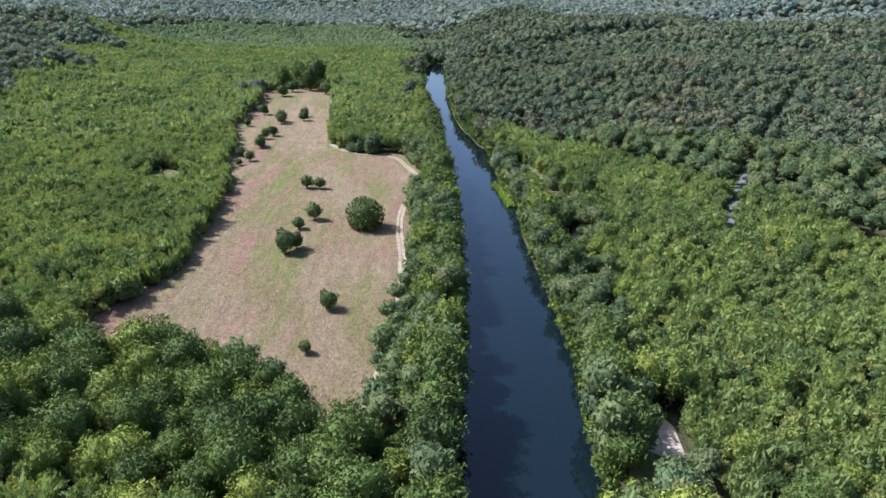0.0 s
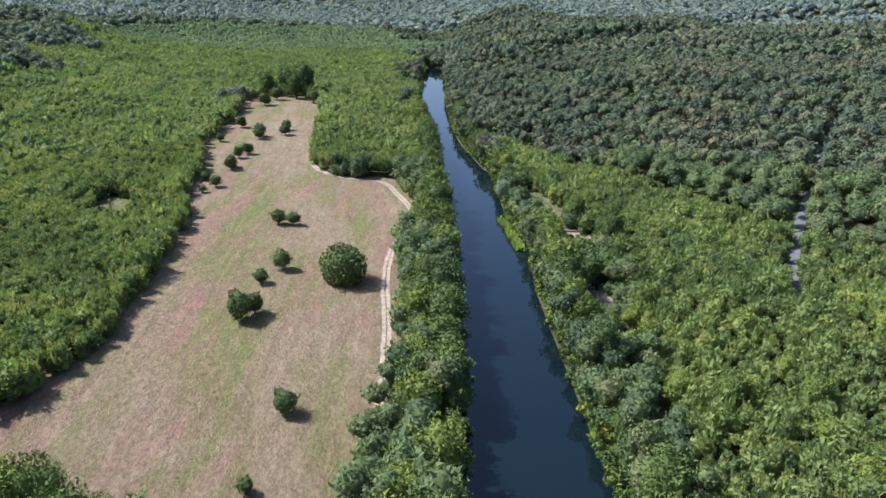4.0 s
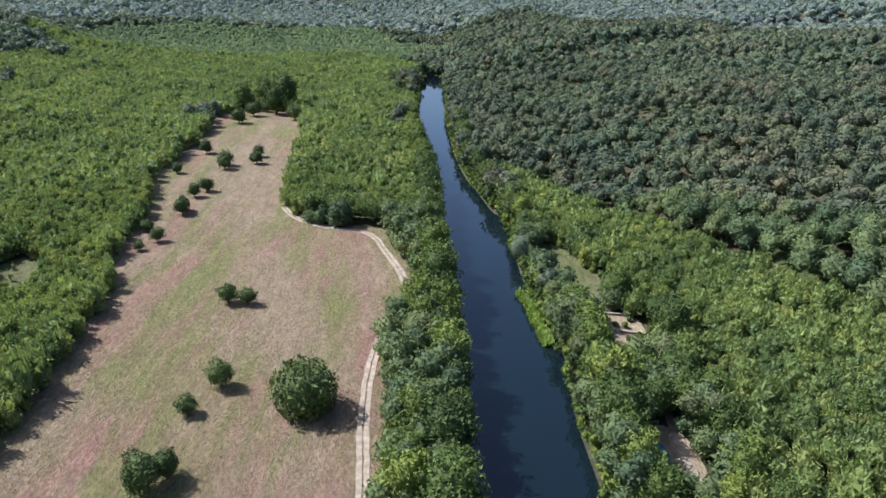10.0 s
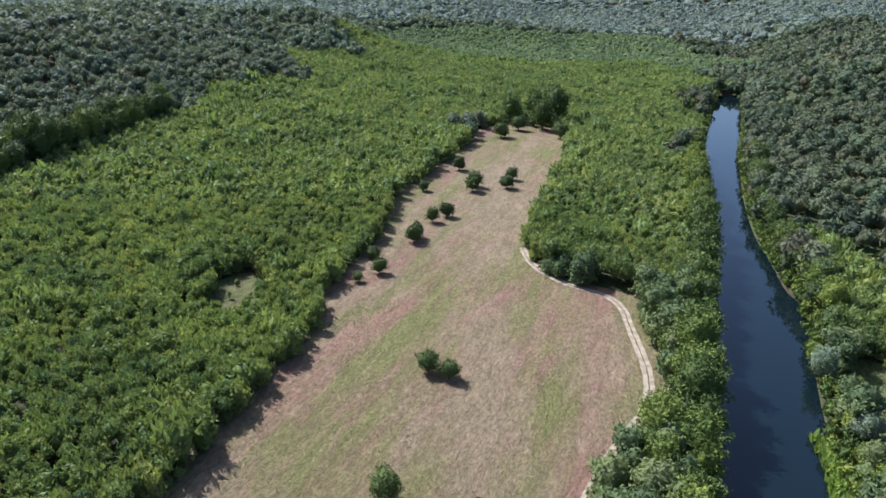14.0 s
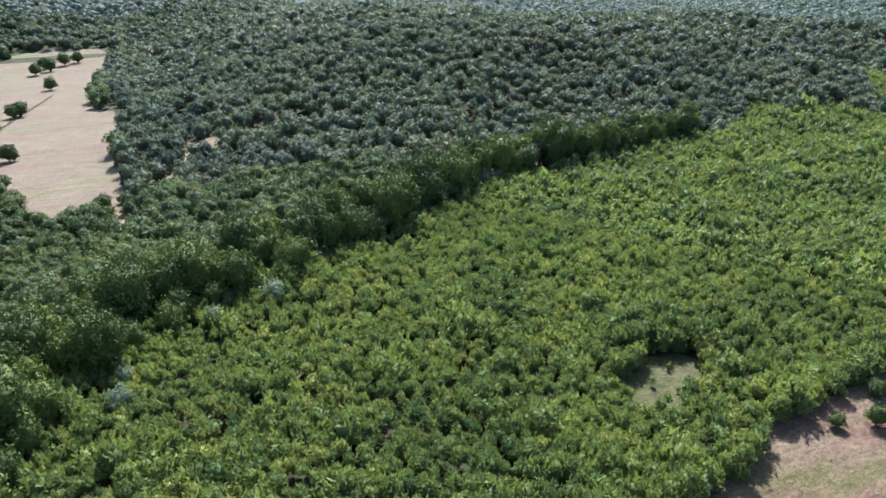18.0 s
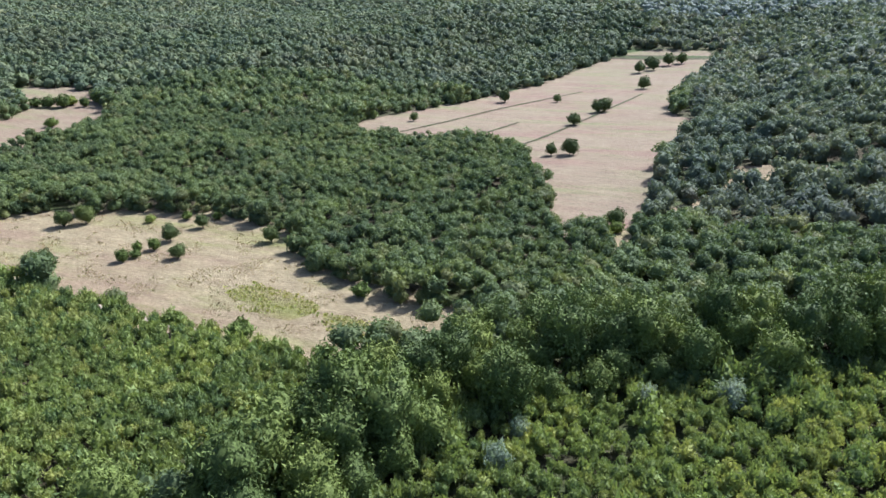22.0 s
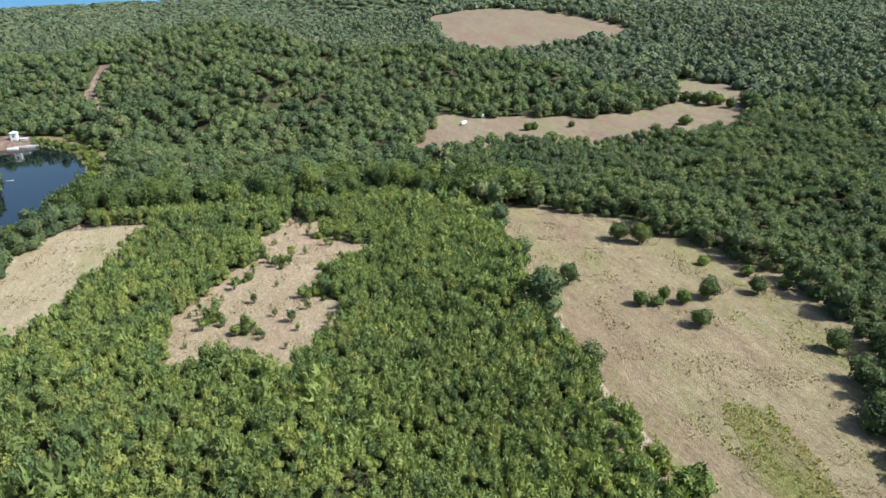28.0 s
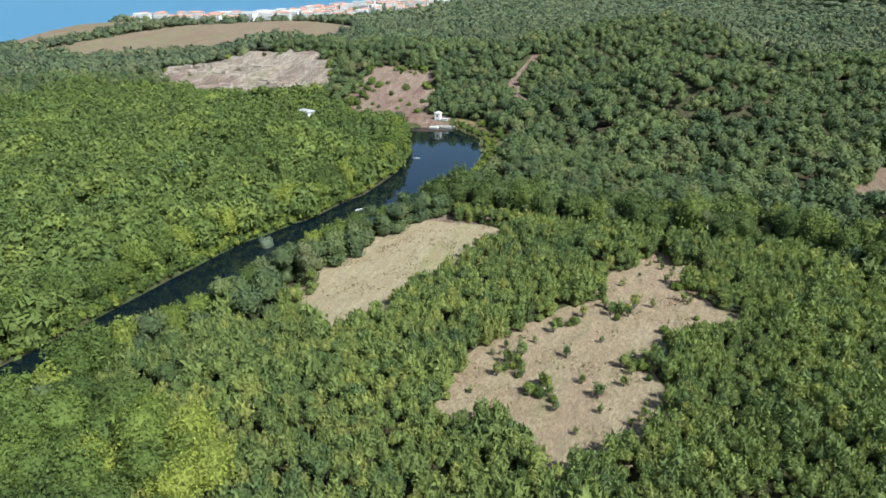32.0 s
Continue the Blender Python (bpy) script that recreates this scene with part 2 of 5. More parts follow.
def leaf_material(name, stops, spread=0.28, gloss=0.72, sheen=0.06, mottle=0.95, patchy=1.0, thin=0.4, brown=0.0, wax=0.07):
    """Leaves: the hue goes from tree to tree, the value from clump to clump."""
    m, t, b = material(name)
    at = t.nodes.new("ShaderNodeAttribute")
    at.attribute_name = "tint"
    info = t.nodes.new("ShaderNodeObjectInfo")
    add = t.nodes.new("ShaderNodeMath")
    add.operation = "ADD"
    t.links.new(at.outputs["Fac"], add.inputs[0])
    t.links.new(info.outputs["Random"], add.inputs[1])
    wrap = t.nodes.new("ShaderNodeMath")
    wrap.operation = "FRACT"
    t.links.new(add.outputs[0], wrap.inputs[0])
    c = ramp(t, wrap.outputs[0], stops)
    geo = t.nodes.new("ShaderNodeNewGeometry")
    v = ramp(t, geo.outputs["Random Per Island"], [(0, (1 - spread,) * 3), (1, (1 + spread,) * 3)])
    c = mix(t, 1.0, c, v, "MULTIPLY")
    patch = ramp(t, noise_of(t, 0.045, 3), [(0.34, (1 - 0.17 * patchy, 1 - 0.15 * patchy, 1 - 0.15 * patchy)), (0.66, (1 + 0.16 * patchy, 1 + 0.13 * patchy, 1.0))])
    c = mix(t, 1.0, c, patch, "MULTIPLY")
    if brown:
        dull = ramp(t, noise_of(t, 0.016, 4), [(0.42, (1, 1, 1)), (0.66, (1 + 0.25 * brown, 1 - 0.22 * brown, 1 - 0.05 * brown))])
        c = mix(t, 1.0, c, dull, "MULTIPLY")
    clumps = noise_of(t, 4.5, 5, rough=0.75)
    bump(t, b, clumps, 0.3, 0.2)
    fine = ramp(t, clumps, [(0.32, (1 - 0.5 * mottle,) * 3), (0.68, (1 + 0.5 * mottle,) * 3)])
    c = mix(t, 1.0, c, fine, "MULTIPLY")
    t.links.new(c, b.inputs["Base Color"])
    b.inputs["Roughness"].default_value = gloss
    b.inputs["Specular IOR Level"].default_value = wax
    # Bluish sheen imitates haze over the leaves, stronger on the far woods.
    b.inputs["Sheen Weight"].default_value = sheen
    b.inputs["Sheen Roughness"].default_value = 0.85
    b.inputs["Sheen Tint"].default_value = (0.80, 0.90, 1.0, 1)
    tr = t.nodes.new("ShaderNodeBsdfTranslucent")
    t.links.new(mix(t, 1.0, c, (1.22, 1.26, 0.85), "MULTIPLY"), tr.inputs[0])
    ms = t.nodes.new("ShaderNodeMixShader")
    ms.inputs[0].default_value = thin
    t.links.new(b.outputs[0], ms.inputs[1])
    t.links.new(tr.outputs[0], ms.inputs[2])
    t.links.new(ms.outputs[0], t.nodes["Material Output"].inputs[0])
    return m


def plain(name, color, rough=0.8, metal=0.0, grain=0.25, scale=2.0):
    m, t, b = material(name)
    lo, hi = [tuple(x * (1 + s * grain) for x in color) for s in (-1, 1)]
    t.links.new(ramp(t, noise_of(t, scale, 5), [(0.3, lo), (0.7, hi)]), b.inputs["Base Color"])
    b.inputs["Roughness"].default_value, b.inputs["Metallic"].default_value = rough, metal
    return m


LEAF_YOUNG = leaf_material("young_leaves", [(0, (0.098, 0.134, 0.048)), (0.4, (0.142, 0.178, 0.054)), (0.8, (0.182, 0.212, 0.060)), (1, (0.228, 0.236, 0.066))], 0.18, 0.6, 0.03, 0.4, 1.2, 0.32)
# Far plantation leaves turned bluer, with haze mixed into the colour.
LEAF_YOUNG_FAR = leaf_material("hazed_young_leaves", [(0, (0.102, 0.138, 0.060)), (0.6, (0.138, 0.174, 0.068)), (1, (0.168, 0.198, 0.072))], 0.15, 0.6, 0.08, 0.35, 1.2, 0.34)
LEAF_OAK = leaf_material("oak_leaves", [(0, (0.074, 0.100, 0.044)), (0.4, (0.098, 0.126, 0.051)), (0.8, (0.120, 0.146, 0.056)), (1, (0.142, 0.148, 0.064))], 0.12, 0.6, 0.03, 0.3, 1.5, 0.30)
# Brown oaks for the north, greyed a little to stand in for haze.
LEAF_OAK_HILL = leaf_material("hazed_brown_oak_leaves", [(0, (0.060, 0.080, 0.046)), (0.4, (0.078, 0.098, 0.053)), (0.75, (0.094, 0.112, 0.058)), (1, (0.112, 0.112, 0.064))], 0.1, 0.7, 0.03, 0.2, 1.6, 0.2, 0.35)
# Western oaks are paler and greyer: haze painted into the leaf colour.
LEAF_OAK_WEST = leaf_material("hazed_oak_leaves", [(0, (0.084, 0.106, 0.068)), (0.4, (0.104, 0.126, 0.077)), (0.75, (0.120, 0.140, 0.083)), (1, (0.136, 0.140, 0.088))], 0.1, 0.7, 0.05, 0.2, 1.6, 0.26, 0.2)
LEAF_RIVER = leaf_material("river_tree_leaves", [(0, (0.062, 0.086, 0.026)), (0.5, (0.092, 0.122, 0.030)), (0.8, (0.136, 0.166, 0.035)), (1, (0.186, 0.208, 0.042))], 0.22, 0.6, 0.0, 0.5, 1.0, 0.1)
LEAF_BELT = leaf_material("creek_tree_leaves", [(0, (0.066, 0.090, 0.030)), (0.6, (0.096, 0.124, 0.035)), (1, (0.142, 0.168, 0.042))], 0.22, 0.6, 0.0, 0.5, 1.0, 0.1)
LEAF_FIELD = leaf_material("field_tree_leaves", [(0, (0.058, 0.078, 0.028)), (1, (0.092, 0.114, 0.036))], 0.2, 0.6, 0.0, 0.5, 1.0, 0.1)
LEAF_RUST = leaf_material("rusty_leaves", [(0, (0.26, 0.16, 0.05)), (1, (0.30, 0.20, 0.06))])
LEAF_WILLOW = leaf_material("willow_leaves", [(0, (0.17, 0.205, 0.135)), (1, (0.225, 0.255, 0.175))])
# Hill oaks lean blue-grey, a weaker step of haze in the leaf colour.
LEAF_HILL = leaf_material("hill_oak_leaves", [(0, (0.066, 0.088, 0.050)), (0.5, (0.088, 0.112, 0.058)), (1, (0.112, 0.128, 0.066))], 0.1, 0.7, 0.03, 0.2, 1.6, 0.16, 0.25)
# Farthest northern woods: the pale blue-grey base is painted haze.
LEAF_FAR = leaf_material("hazed_distant_oak_leaves", [(0, (0.086, 0.110, 0.082)), (0.6, (0.110, 0.134, 0.096)), (1, (0.130, 0.146, 0.104))], 0.1, 0.7, 0.14, 0.2, 1.6, 0.26, 0.2)
HERB = leaf_material("yellow_herbs", [(0, (0.22, 0.21, 0.05)), (0.6, (0.30, 0.28, 0.06)), (1, (0.20, 0.24, 0.06))])
STRAW = leaf_material("straw_tufts", [(0, (0.24, 0.19, 0.11)), (0.5, (0.21, 0.14, 0.09)), (0.8, (0.17, 0.165, 0.065)), (1, (0.30, 0.24, 0.16))], 0.3, 0.9, 0.0, 0.2)
BARK = plain("bark", (0.11, 0.085, 0.065), 0.9)


def grass_material(name, dry, tan, green, amount, red=(0.30, 0.17, 0.125), stripes=1.0, turn=0.0, rust=0.0, tuft=1.0):
    """Dry grass: straw and tan in soft patches, green and reddish runs, matted streaks and tufts."""
    m, t, b = material(name)
    c = ramp(t, noise_of(t, 0.16, 8, (1, 0.45, 1), turn, 0.68), [(0.36, dry), (0.64, tan)])
    r = ramp(t, noise_of(t, 0.030, 8, (1.3, 0.42, 1), turn + 0.2, 0.68), [(0.50 - rust, (0, 0, 0)), (0.64 - rust, (1.0,) * 3)])
    c = mix(t, r, c, red)
    g = ramp(t, noise_of(t, 0.043, 8, (1.3, 0.26, 1), turn, 0.66), [(0.52 - amount, (0, 0, 0)), (0.66 - amount, (1.0,) * 3)])
    c = mix(t, g, c, green)
    s = ramp(t, noise_of(t, 0.30, 7, (1, 0.14, 1), turn, 0.7), [(0.34, (1 - 0.2 * stripes,) * 3), (0.66, (1 + 0.24 * stripes,) * 3)])
    c = mix(t, 1.0, c, s, "MULTIPLY")
    matted = noise_of(t, 0.55, 6, (1.0, 0.30, 1), turn - 0.5, 0.72)
    c = mix(t, 1.0, c, ramp(t, matted, [(0.38, (1 - 0.14 * tuft,) * 3), (0.50, (1.0,) * 3), (0.62, (1 + 0.18 * tuft,) * 3)]), "MULTIPLY")
    f = noise_of(t, 1.6, 8, (1, 0.5, 1), turn + 0.7, 0.8)
    lo, hi = 1 - 0.46 * tuft, 1 + 0.34 * tuft
    c = mix(t, 1.0, c, ramp(t, f, [(0.36, (lo, lo, lo * 0.94)), (0.64, (hi, hi, hi))]), "MULTIPLY")
    t.links.new(c, b.inputs["Base Color"])
    b.inputs["Roughness"].default_value = 0.95
    b.inputs["Specular IOR Level"].default_value = 0.1
    bump(t, b, f, 1.0, 0.6 * tuft)
    return m


FIELD_MAT = grass_material("dry_pasture", (0.166, 0.124, 0.070), (0.204, 0.145, 0.092), (0.130, 0.120, 0.044), 0.06, (0.196, 0.108, 0.080), 0.4, -0.3, 0.035, 0.9)
MEADOW_MAT = grass_material("dry_meadow", (0.242, 0.194, 0.112), (0.198, 0.150, 0.088), (0.18, 0.168, 0.066), 0.01, (0.190, 0.132, 0.086), 0.4, 0.5, 0.0, 0.75)
VALLEY_MAT = grass_material("mown_valley", (0.196, 0.154, 0.098), (0.182, 0.135, 0.090), (0.164, 0.150, 0.076), 0.01, (0.178, 0.118, 0.084), 0.4, 1.45, 0.03, 0.7)
HAY_MAT = grass_material("hay_stubble", (0.30, 0.245, 0.16), (0.255, 0.20, 0.12), (0.21, 0.205, 0.085), 0.03, (0.27, 0.20, 0.13), 0.4, 0.15, 0.0, 0.6)
EARTH_MAT = grass_material("bare_earth", (0.300, 0.236, 0.150), (0.256, 0.190, 0.118), (0.20, 0.18, 0.09), -0.04, (0.268, 0.186, 0.125), 0.3, 0.0, 0.0, 0.8)
CLIFF_MAT = grass_material("eroded_clay", (0.205, 0.142, 0.106), (0.245, 0.180, 0.138), (0.20, 0.165, 0.10), -0.02, (0.180, 0.112, 0.086), 0.8, 0.6, 0.05, 1.3)
HERB_MAT = grass_material("damp_yellow_grass", (0.200, 0.165, 0.062), (0.190, 0.150, 0.080), (0.158, 0.152, 0.050), 0.02, (0.19, 0.145, 0.085), 0.3, 0.3, 0.0, 1.1)
QUARRY_MAT = grass_material("pale_quarry_stone", (0.225, 0.168, 0.130), (0.34, 0.285, 0.225), (0.19, 0.17, 0.10), 0.0, (0.190, 0.128, 0.102), 1.0, 0.9, 0.03, 1.3)
GAP_MAT = grass_material("rank_green_grass", (0.112, 0.112, 0.044), (0.136, 0.122, 0.056), (0.092, 0.108, 0.036), 0.05, (0.13, 0.10, 0.05), 0.3, 0.3, 0.0, 1.1)
TRACK_MAT = plain("trodden_sandy_soil", (0.245, 0.188, 0.128), 0.95, 0, 0.35, 0.7)
FLOOR_MAT = grass_material("woodland_floor", (0.075, 0.07, 0.035), (0.06, 0.05, 0.03), (0.06, 0.08, 0.025), 0.05, (0.07, 0.05, 0.03), 0.3)
SAND = plain("pale_sand", (0.300, 0.240, 0.176), 0.95, 0, 0.35, 0.7)
STONE = plain("pale_dry_stone", (0.27, 0.222, 0.172), 0.95, 0, 0.3, 1.2)
ASPHALT = plain("worn_asphalt", (0.09, 0.088, 0.085), 0.9)

WATER, wt_, wb = material("river_water")
wb.inputs["Base Color"].default_value = (0.004, 0.008, 0.010, 1)
wb.inputs["Roughness"].default_value, wb.inputs["IOR"].default_value = 0.04, 1.33
bump(wt_, wb, noise_of(wt_, 0.35, 3), 0.10, 0.08)
SEA_MAT, st_, sb = material("sea_water")
sb.inputs["Base Color"].default_value = (0.06, 0.17, 0.27, 1)
sb.inputs["Roughness"].default_value, sb.inputs["IOR"].default_value = 0.3, 1.33
bump(st_, sb, noise_of(st_, 0.15, 4), 0.5, 0.8)


# ---------------------------------------------------------------- mesh helpers
def mesh_of(name, verts, tris=None, quads=None, mats=(), tint=None, smooth_faces=False):
    me = bpy.data.meshes.new(name)
    tris = np.zeros((0, 3), np.int32) if tris is None else np.asarray(tris, np.int32)
    quads = np.zeros((0, 4), np.int32) if quads is None else np.asarray(quads, np.int32)
    loops = np.concatenate([tris.ravel(), quads.ravel()])
    starts = np.concatenate([np.arange(len(tris)) * 3, len(tris) * 3 + np.arange(len(quads)) * 4])
    me.vertices.add(len(verts))
    me.vertices.foreach_set("co", np.asarray(verts, np.float32).ravel())
    me.loops.add(len(loops))
    me.loops.foreach_set("vertex_index", loops.astype(np.int32))
    me.polygons.add(len(starts))
    me.polygons.foreach_set("loop_start", starts.astype(np.int32))
    me.polygons.foreach_set("use_smooth", np.full(len(starts), smooth_faces))
    if tint is not None:
        me.attributes.new("tint", "FLOAT", "POINT").data.foreach_set("value", np.asarray(tint, np.float32))
    for m in mats:
        me.materials.append(m)
    me.update(calc_edges=True)
    me.validate()
    return me


def part(name, me, parent, label=""):
    ob = new(name, me)
    ob.parent = parent
    return tagged(ob, label)


def rounded(line, times=2, closed=True, ragged=0.0, seed=1):
    """A line with its corners cut, and a ragged run."""
    pts = [Vector(p) for p in line]
    for _ in range(times):
        out = []
        pairs = list(zip(pts, pts[1:] + (pts[:1] if closed else [])))
        for a, b in pairs:
            out += [a * 0.75 + b * 0.25, a * 0.25 + b * 0.75]
        pts = out if closed else [pts[0]] + out + [pts[-1]]
    if ragged:
        for i, p in enumerate(pts):
            n = noise.noise_vector(Vector((p.x * 0.13, p.y * 0.13, seed)))
            pts[i] = p + Vector((n.x, n.y)) * ragged
    return pts


def grown(poly, by):
    """A polygon moved outwards by some metres."""
    area = sum(a[0] * b[1] - b[0] * a[1] for a, b in zip(poly, poly[1:] + poly[:1]))
    side = 1 if area > 0 else -1
    out = []
    for a, b, c in zip(poly[-1:] + poly[:-1], poly, poly[1:] + poly[:1]):
        a, b, c = Vector(a), Vector(b), Vector(c)
        u, v = (b - a).normalized(), (c - b).normalized()
        n = Vector((u.y + v.y, -u.x - v.x)) * side
        n = n.normalized() if n.length > 0.2 else Vector((u.y, -u.x)) * side
        out.append(tuple(b + n * by))
    return out


def sheet(name, poly, mat, label, lift=0.06, step=6.0, ragged=1.6, category="meadow", height=land, level=None, grow=3.0):
    """A skin of grass or soil that lies on the land."""
    from mathutils.geometry import delaunay_2d_cdt
    edge = []
    ring = rounded(grown(poly, grow), 1, True, ragged)
    for a, b in zip(ring, ring[1:] + ring[:1]):
        n = max(1, int((b - a).length / step))
        edge += [a.lerp(b, k / n) for k in range(n)]
    xs, ys = [p.x for p in edge], [p.y for p in edge]
    gx, gy = np.meshgrid(np.arange(min(xs), max(xs), step), np.arange(min(ys), max(ys), step))
    gx, gy = gx.ravel(), gy.ravel()
    keep = signed([tuple(p) for p in edge], gx, gy) > step * 0.4
    inner = [Vector(p) for p in zip(gx[keep], gy[keep])]
    v, _, f, _, _, _ = delaunay_2d_cdt(edge + inner, [], [list(range(len(edge)))], 1, 1e-4)
    x, y = np.array([p.x for p in v]), np.array([p.y for p in v])
    z = height(x, y) + lift if level is None else np.full(x.shape, level)
    ob = new(name, mesh_of(name, np.stack([x, y, z], 1), [t for t in f if len(t) == 3], None, [mat], None, True))
    return tagged(ob, label, category, "", "structure")


def ribbon(name, line, half, mat, label, lift=0.12, category="track", offset=0.0, ragged=0.25):
    pts = rounded(line, 3, False)
    v, q = [], []
    for i, p in enumerate(pts):
        d = (pts[min(i + 1, len(pts) - 1)] - pts[max(i - 1, 0)]).normalized()
        s = Vector((d.y, -d.x))
        for k in (-1, 1):
            w = offset + k * half + ragged * noise.noise(Vector((p.x * 0.5, p.y * 0.5, k * 3.1)))
            e = p + s * w
            v.append((e.x, e.y))
    v = np.array(v)
    z = land(v[:, 0], v[:, 1]) + lift
    q = [(2 * i, 2 * i + 1, 2 * i + 3, 2 * i + 2) for i in range(len(pts) - 1)]
    ob = new(name, mesh_of(name, np.column_stack([v, z]), None, q, [mat], None, True))
    return tagged(ob, label, category, "", "structure")


# ---------------------------------------------------------------- ground and water
def spread(fine_lo, fine_hi, step, reach):
    a = list(np.arange(fine_lo, fine_hi + 0.1, step))
    d, x = step, fine_hi
    while x < reach:
        d *= 1.13
        x += d
        a.append(x)
    d, x = step, fine_lo
    while x > -reach:
        d *= 1.13
        x -= d
        a.insert(0, x)
    return np.array(a)


gx, gy = spread(-300, 180, 5.0, 5600), spread(-260, 520, 5.0, 5600)
GX, GY = np.meshgrid(gx, gy)
nx, ny = len(gx), len(gy)
ii = (np.arange(ny - 1)[:, None] * nx + np.arange(nx - 1)[None, :]).ravel()
ground = new("ground", mesh_of("ground", np.stack([GX.ravel(), GY.ravel(), land(GX.ravel(), GY.ravel())], 1), None,
                              np.stack([ii, ii + 1, ii + nx + 1, ii + nx], 1), [FLOOR_MAT], None, True))
tagged(ground, "dark woodland floor of leaf litter and low scrub", "ground", "", "structure")
WIDE = WEST_BANK[:1] + [(x - 3.0, y) for x, y in WEST_BANK[1:-1]] + [(25, 690), (45, 690)] + [(x + 3.0, y) for x, y in EAST_BANK[1:-1]] + EAST_BANK[-1:]
tagged(sheet("water", WIDE, WATER, "dark blue still river water between wooded banks", 0, 12.0, 0.0, "river", land, -1.6, 0.0), "", "river")
sheet("sea", SEA, SEA_MAT, "blue open sea with a thin line of surf", 0, 120.0, 0.0, "sea", land, -4.0, 0.0)
sheet("field", FIELD, FIELD_MAT, "dry mown pasture with pinkish and green streaks", 0.06, 6, 1.4)
sheet("meadow_south", MEADOW, MEADOW_MAT, "dry tussocky meadow with yellow-green patches", 0.06, 6, 2.0, "meadow", land, None, 6.5)
sheet("valley_meadow", VALLEY, VALLEY_MAT, "pale mown valley meadow crossed by ditches", 0.35, 8, 2.5, "meadow", land, None, 4.5)
sheet("glen_meadow", GLEN, VALLEY_MAT, "pale dry meadow beside dark oak wood", 0.35, 8, 2.0, "meadow", land, None, 4.5)
sheet("hilltop_field", HILLTOP, VALLEY_MAT, "bare tan field on a far hilltop", 0.9, 16, 6.0, "meadow", land, None, 9.0)
sheet("hayfield", HAYFIELD, HAY_MAT, "straw-coloured stubble field beside the river trees", 0.06, 5, 1.0, "meadow", land, None, 5.0)
sheet("clearing", CLEARING, EARTH_MAT, "sandy clearing in the plantation with sparse saplings", 0.06, 4, 2.0)
sheet("glade", GLADE, GAP_MAT, "small grassy glade on the river bank", 0.08, 4, 1.0)
sheet("garden_plot", GARDEN, EARTH_MAT, "sandy garden plot with low walls on the bank", 0.08, 3, 0.6, "garden", land, None, 0.5)
sheet("beach", BEACH, SAND, "bare sandy bank clearing under trees", 0.17, 3, 0.8, "clearing", land, None, 0.5)
sheet("yard", YARD, EARTH_MAT, "shaded earth yard beside the river", 0.08, 3, 0.8, "yard", land, None, 0.5)
sheet("bare_slope", SLOPE, CLIFF_MAT, "eroded reddish bare slope above the lake", 0.6, 8, 4.0, "slope", land, None, 5.0)


def gullied(x, y):
    """Worn ledges and gullies on bare stone."""
    n = np.array([noise.noise((a * 0.05, b * 0.05, 1.0)) + 0.5 * noise.noise((a * 0.16, b * 0.16, 4.0)) for a, b in zip(x, y)])
    return land(x, y) + 3.2 * n + 1.1 * np.abs(np.sin(land(x, y) * 0.8 + 2.0 * n))


sheet("quarry", QUARRY, QUARRY_MAT, "old quarry face of bare pale stone and earth", 1.4, 4, 4.0, "quarry", gullied, None, 5.0)
ribbon("quarry_track", [(322, -300), (300, -288), (270, -270), (236, -251), (205, -236), (190, -230)], 2.2, SAND, "pale track along the foot of the quarry", 2.6, "track", 0.0, 0.6)
sheet("coast_field", COAST, VALLEY_MAT, "wide tan stubble field on the coast", 0.9, 16, 5.0, "meadow", land, None, 7.0)
sheet("coast_field_outer", COAST_LEFT, VALLEY_MAT, "dry grassy headland above the sea", 0.9, 16, 5.0, "meadow", land, None, 7.0)
for k, side in ((0.62, "east"), (-0.62, "west")):
    ribbon("track_" + side, TRACK, 0.46, TRACK_MAT, "pale sandy wheel rut along the pasture", 0.13, "track", k)
ribbon("road", ROAD, 1.5, ASPHALT, "narrow grey road through the wood", 0.12, "road")
ribbon("lane", LANE, 0.9, TRACK_MAT, "sandy lane along the river bank", 0.14, "track")
ribbon("meadow_path", PATH_M, 1.0, TRACK_MAT, "pale path on the edge of the meadow", 0.14, "track")
ribbon("hill_path", HILL_PATH, 4.0, CLIFF_MAT, "bare path up a wooded hill", 0.9, "track")

TOWN = [(540, -620), (640, -640), (740, -700), (800, -900), (810, -1200), (780, -1500), (400, -1500), (390, -1100), (420, -900), (470, -740)]
GAP = [(-97, 259), (-90, 260), (-86, 267), (-91, 281), (-99, 283), (-101, 274), (-99, 266)]
SCRUB = [(-345, 200), (-327, 212), (-326, 246), (-346, 238)]
BARE_BANK = [(-27, -244), (-4, -246), (3, -255), (0, -264), (-22, -260)]
LAKESHORE = [(26, -224), (2, -206), (-20, -172), (-27, -135), (-27, -105), (-20, -84), (-10, -72), (-15, -90), (-17, -120), (-13, -155), (0, -190), (24, -214)]
BANK_GRASS = [(42, 93), (47, 92), (49, 88), (47, 83), (38, 83), (39, 87)]
DAM = [(27, -207), (46, -207), (48, -223), (30, -226)]
OPEN = [TOWN, LAKESHORE, BANK_GRASS, DAM, BARE_BANK, GAP, SCRUB, FIELD, MEADOW, VALLEY, GLEN, HILLTOP, HAYFIELD, CLEARING, GARDEN, GLADE, BEACH, YARD, SLOPE, QUARRY, COAST, COAST_LEFT, RIVER, SEA]
sheet("plantation_gap", GAP, GAP_MAT, "grassy gap in the young plantation", 0.08, 4, 1.0)
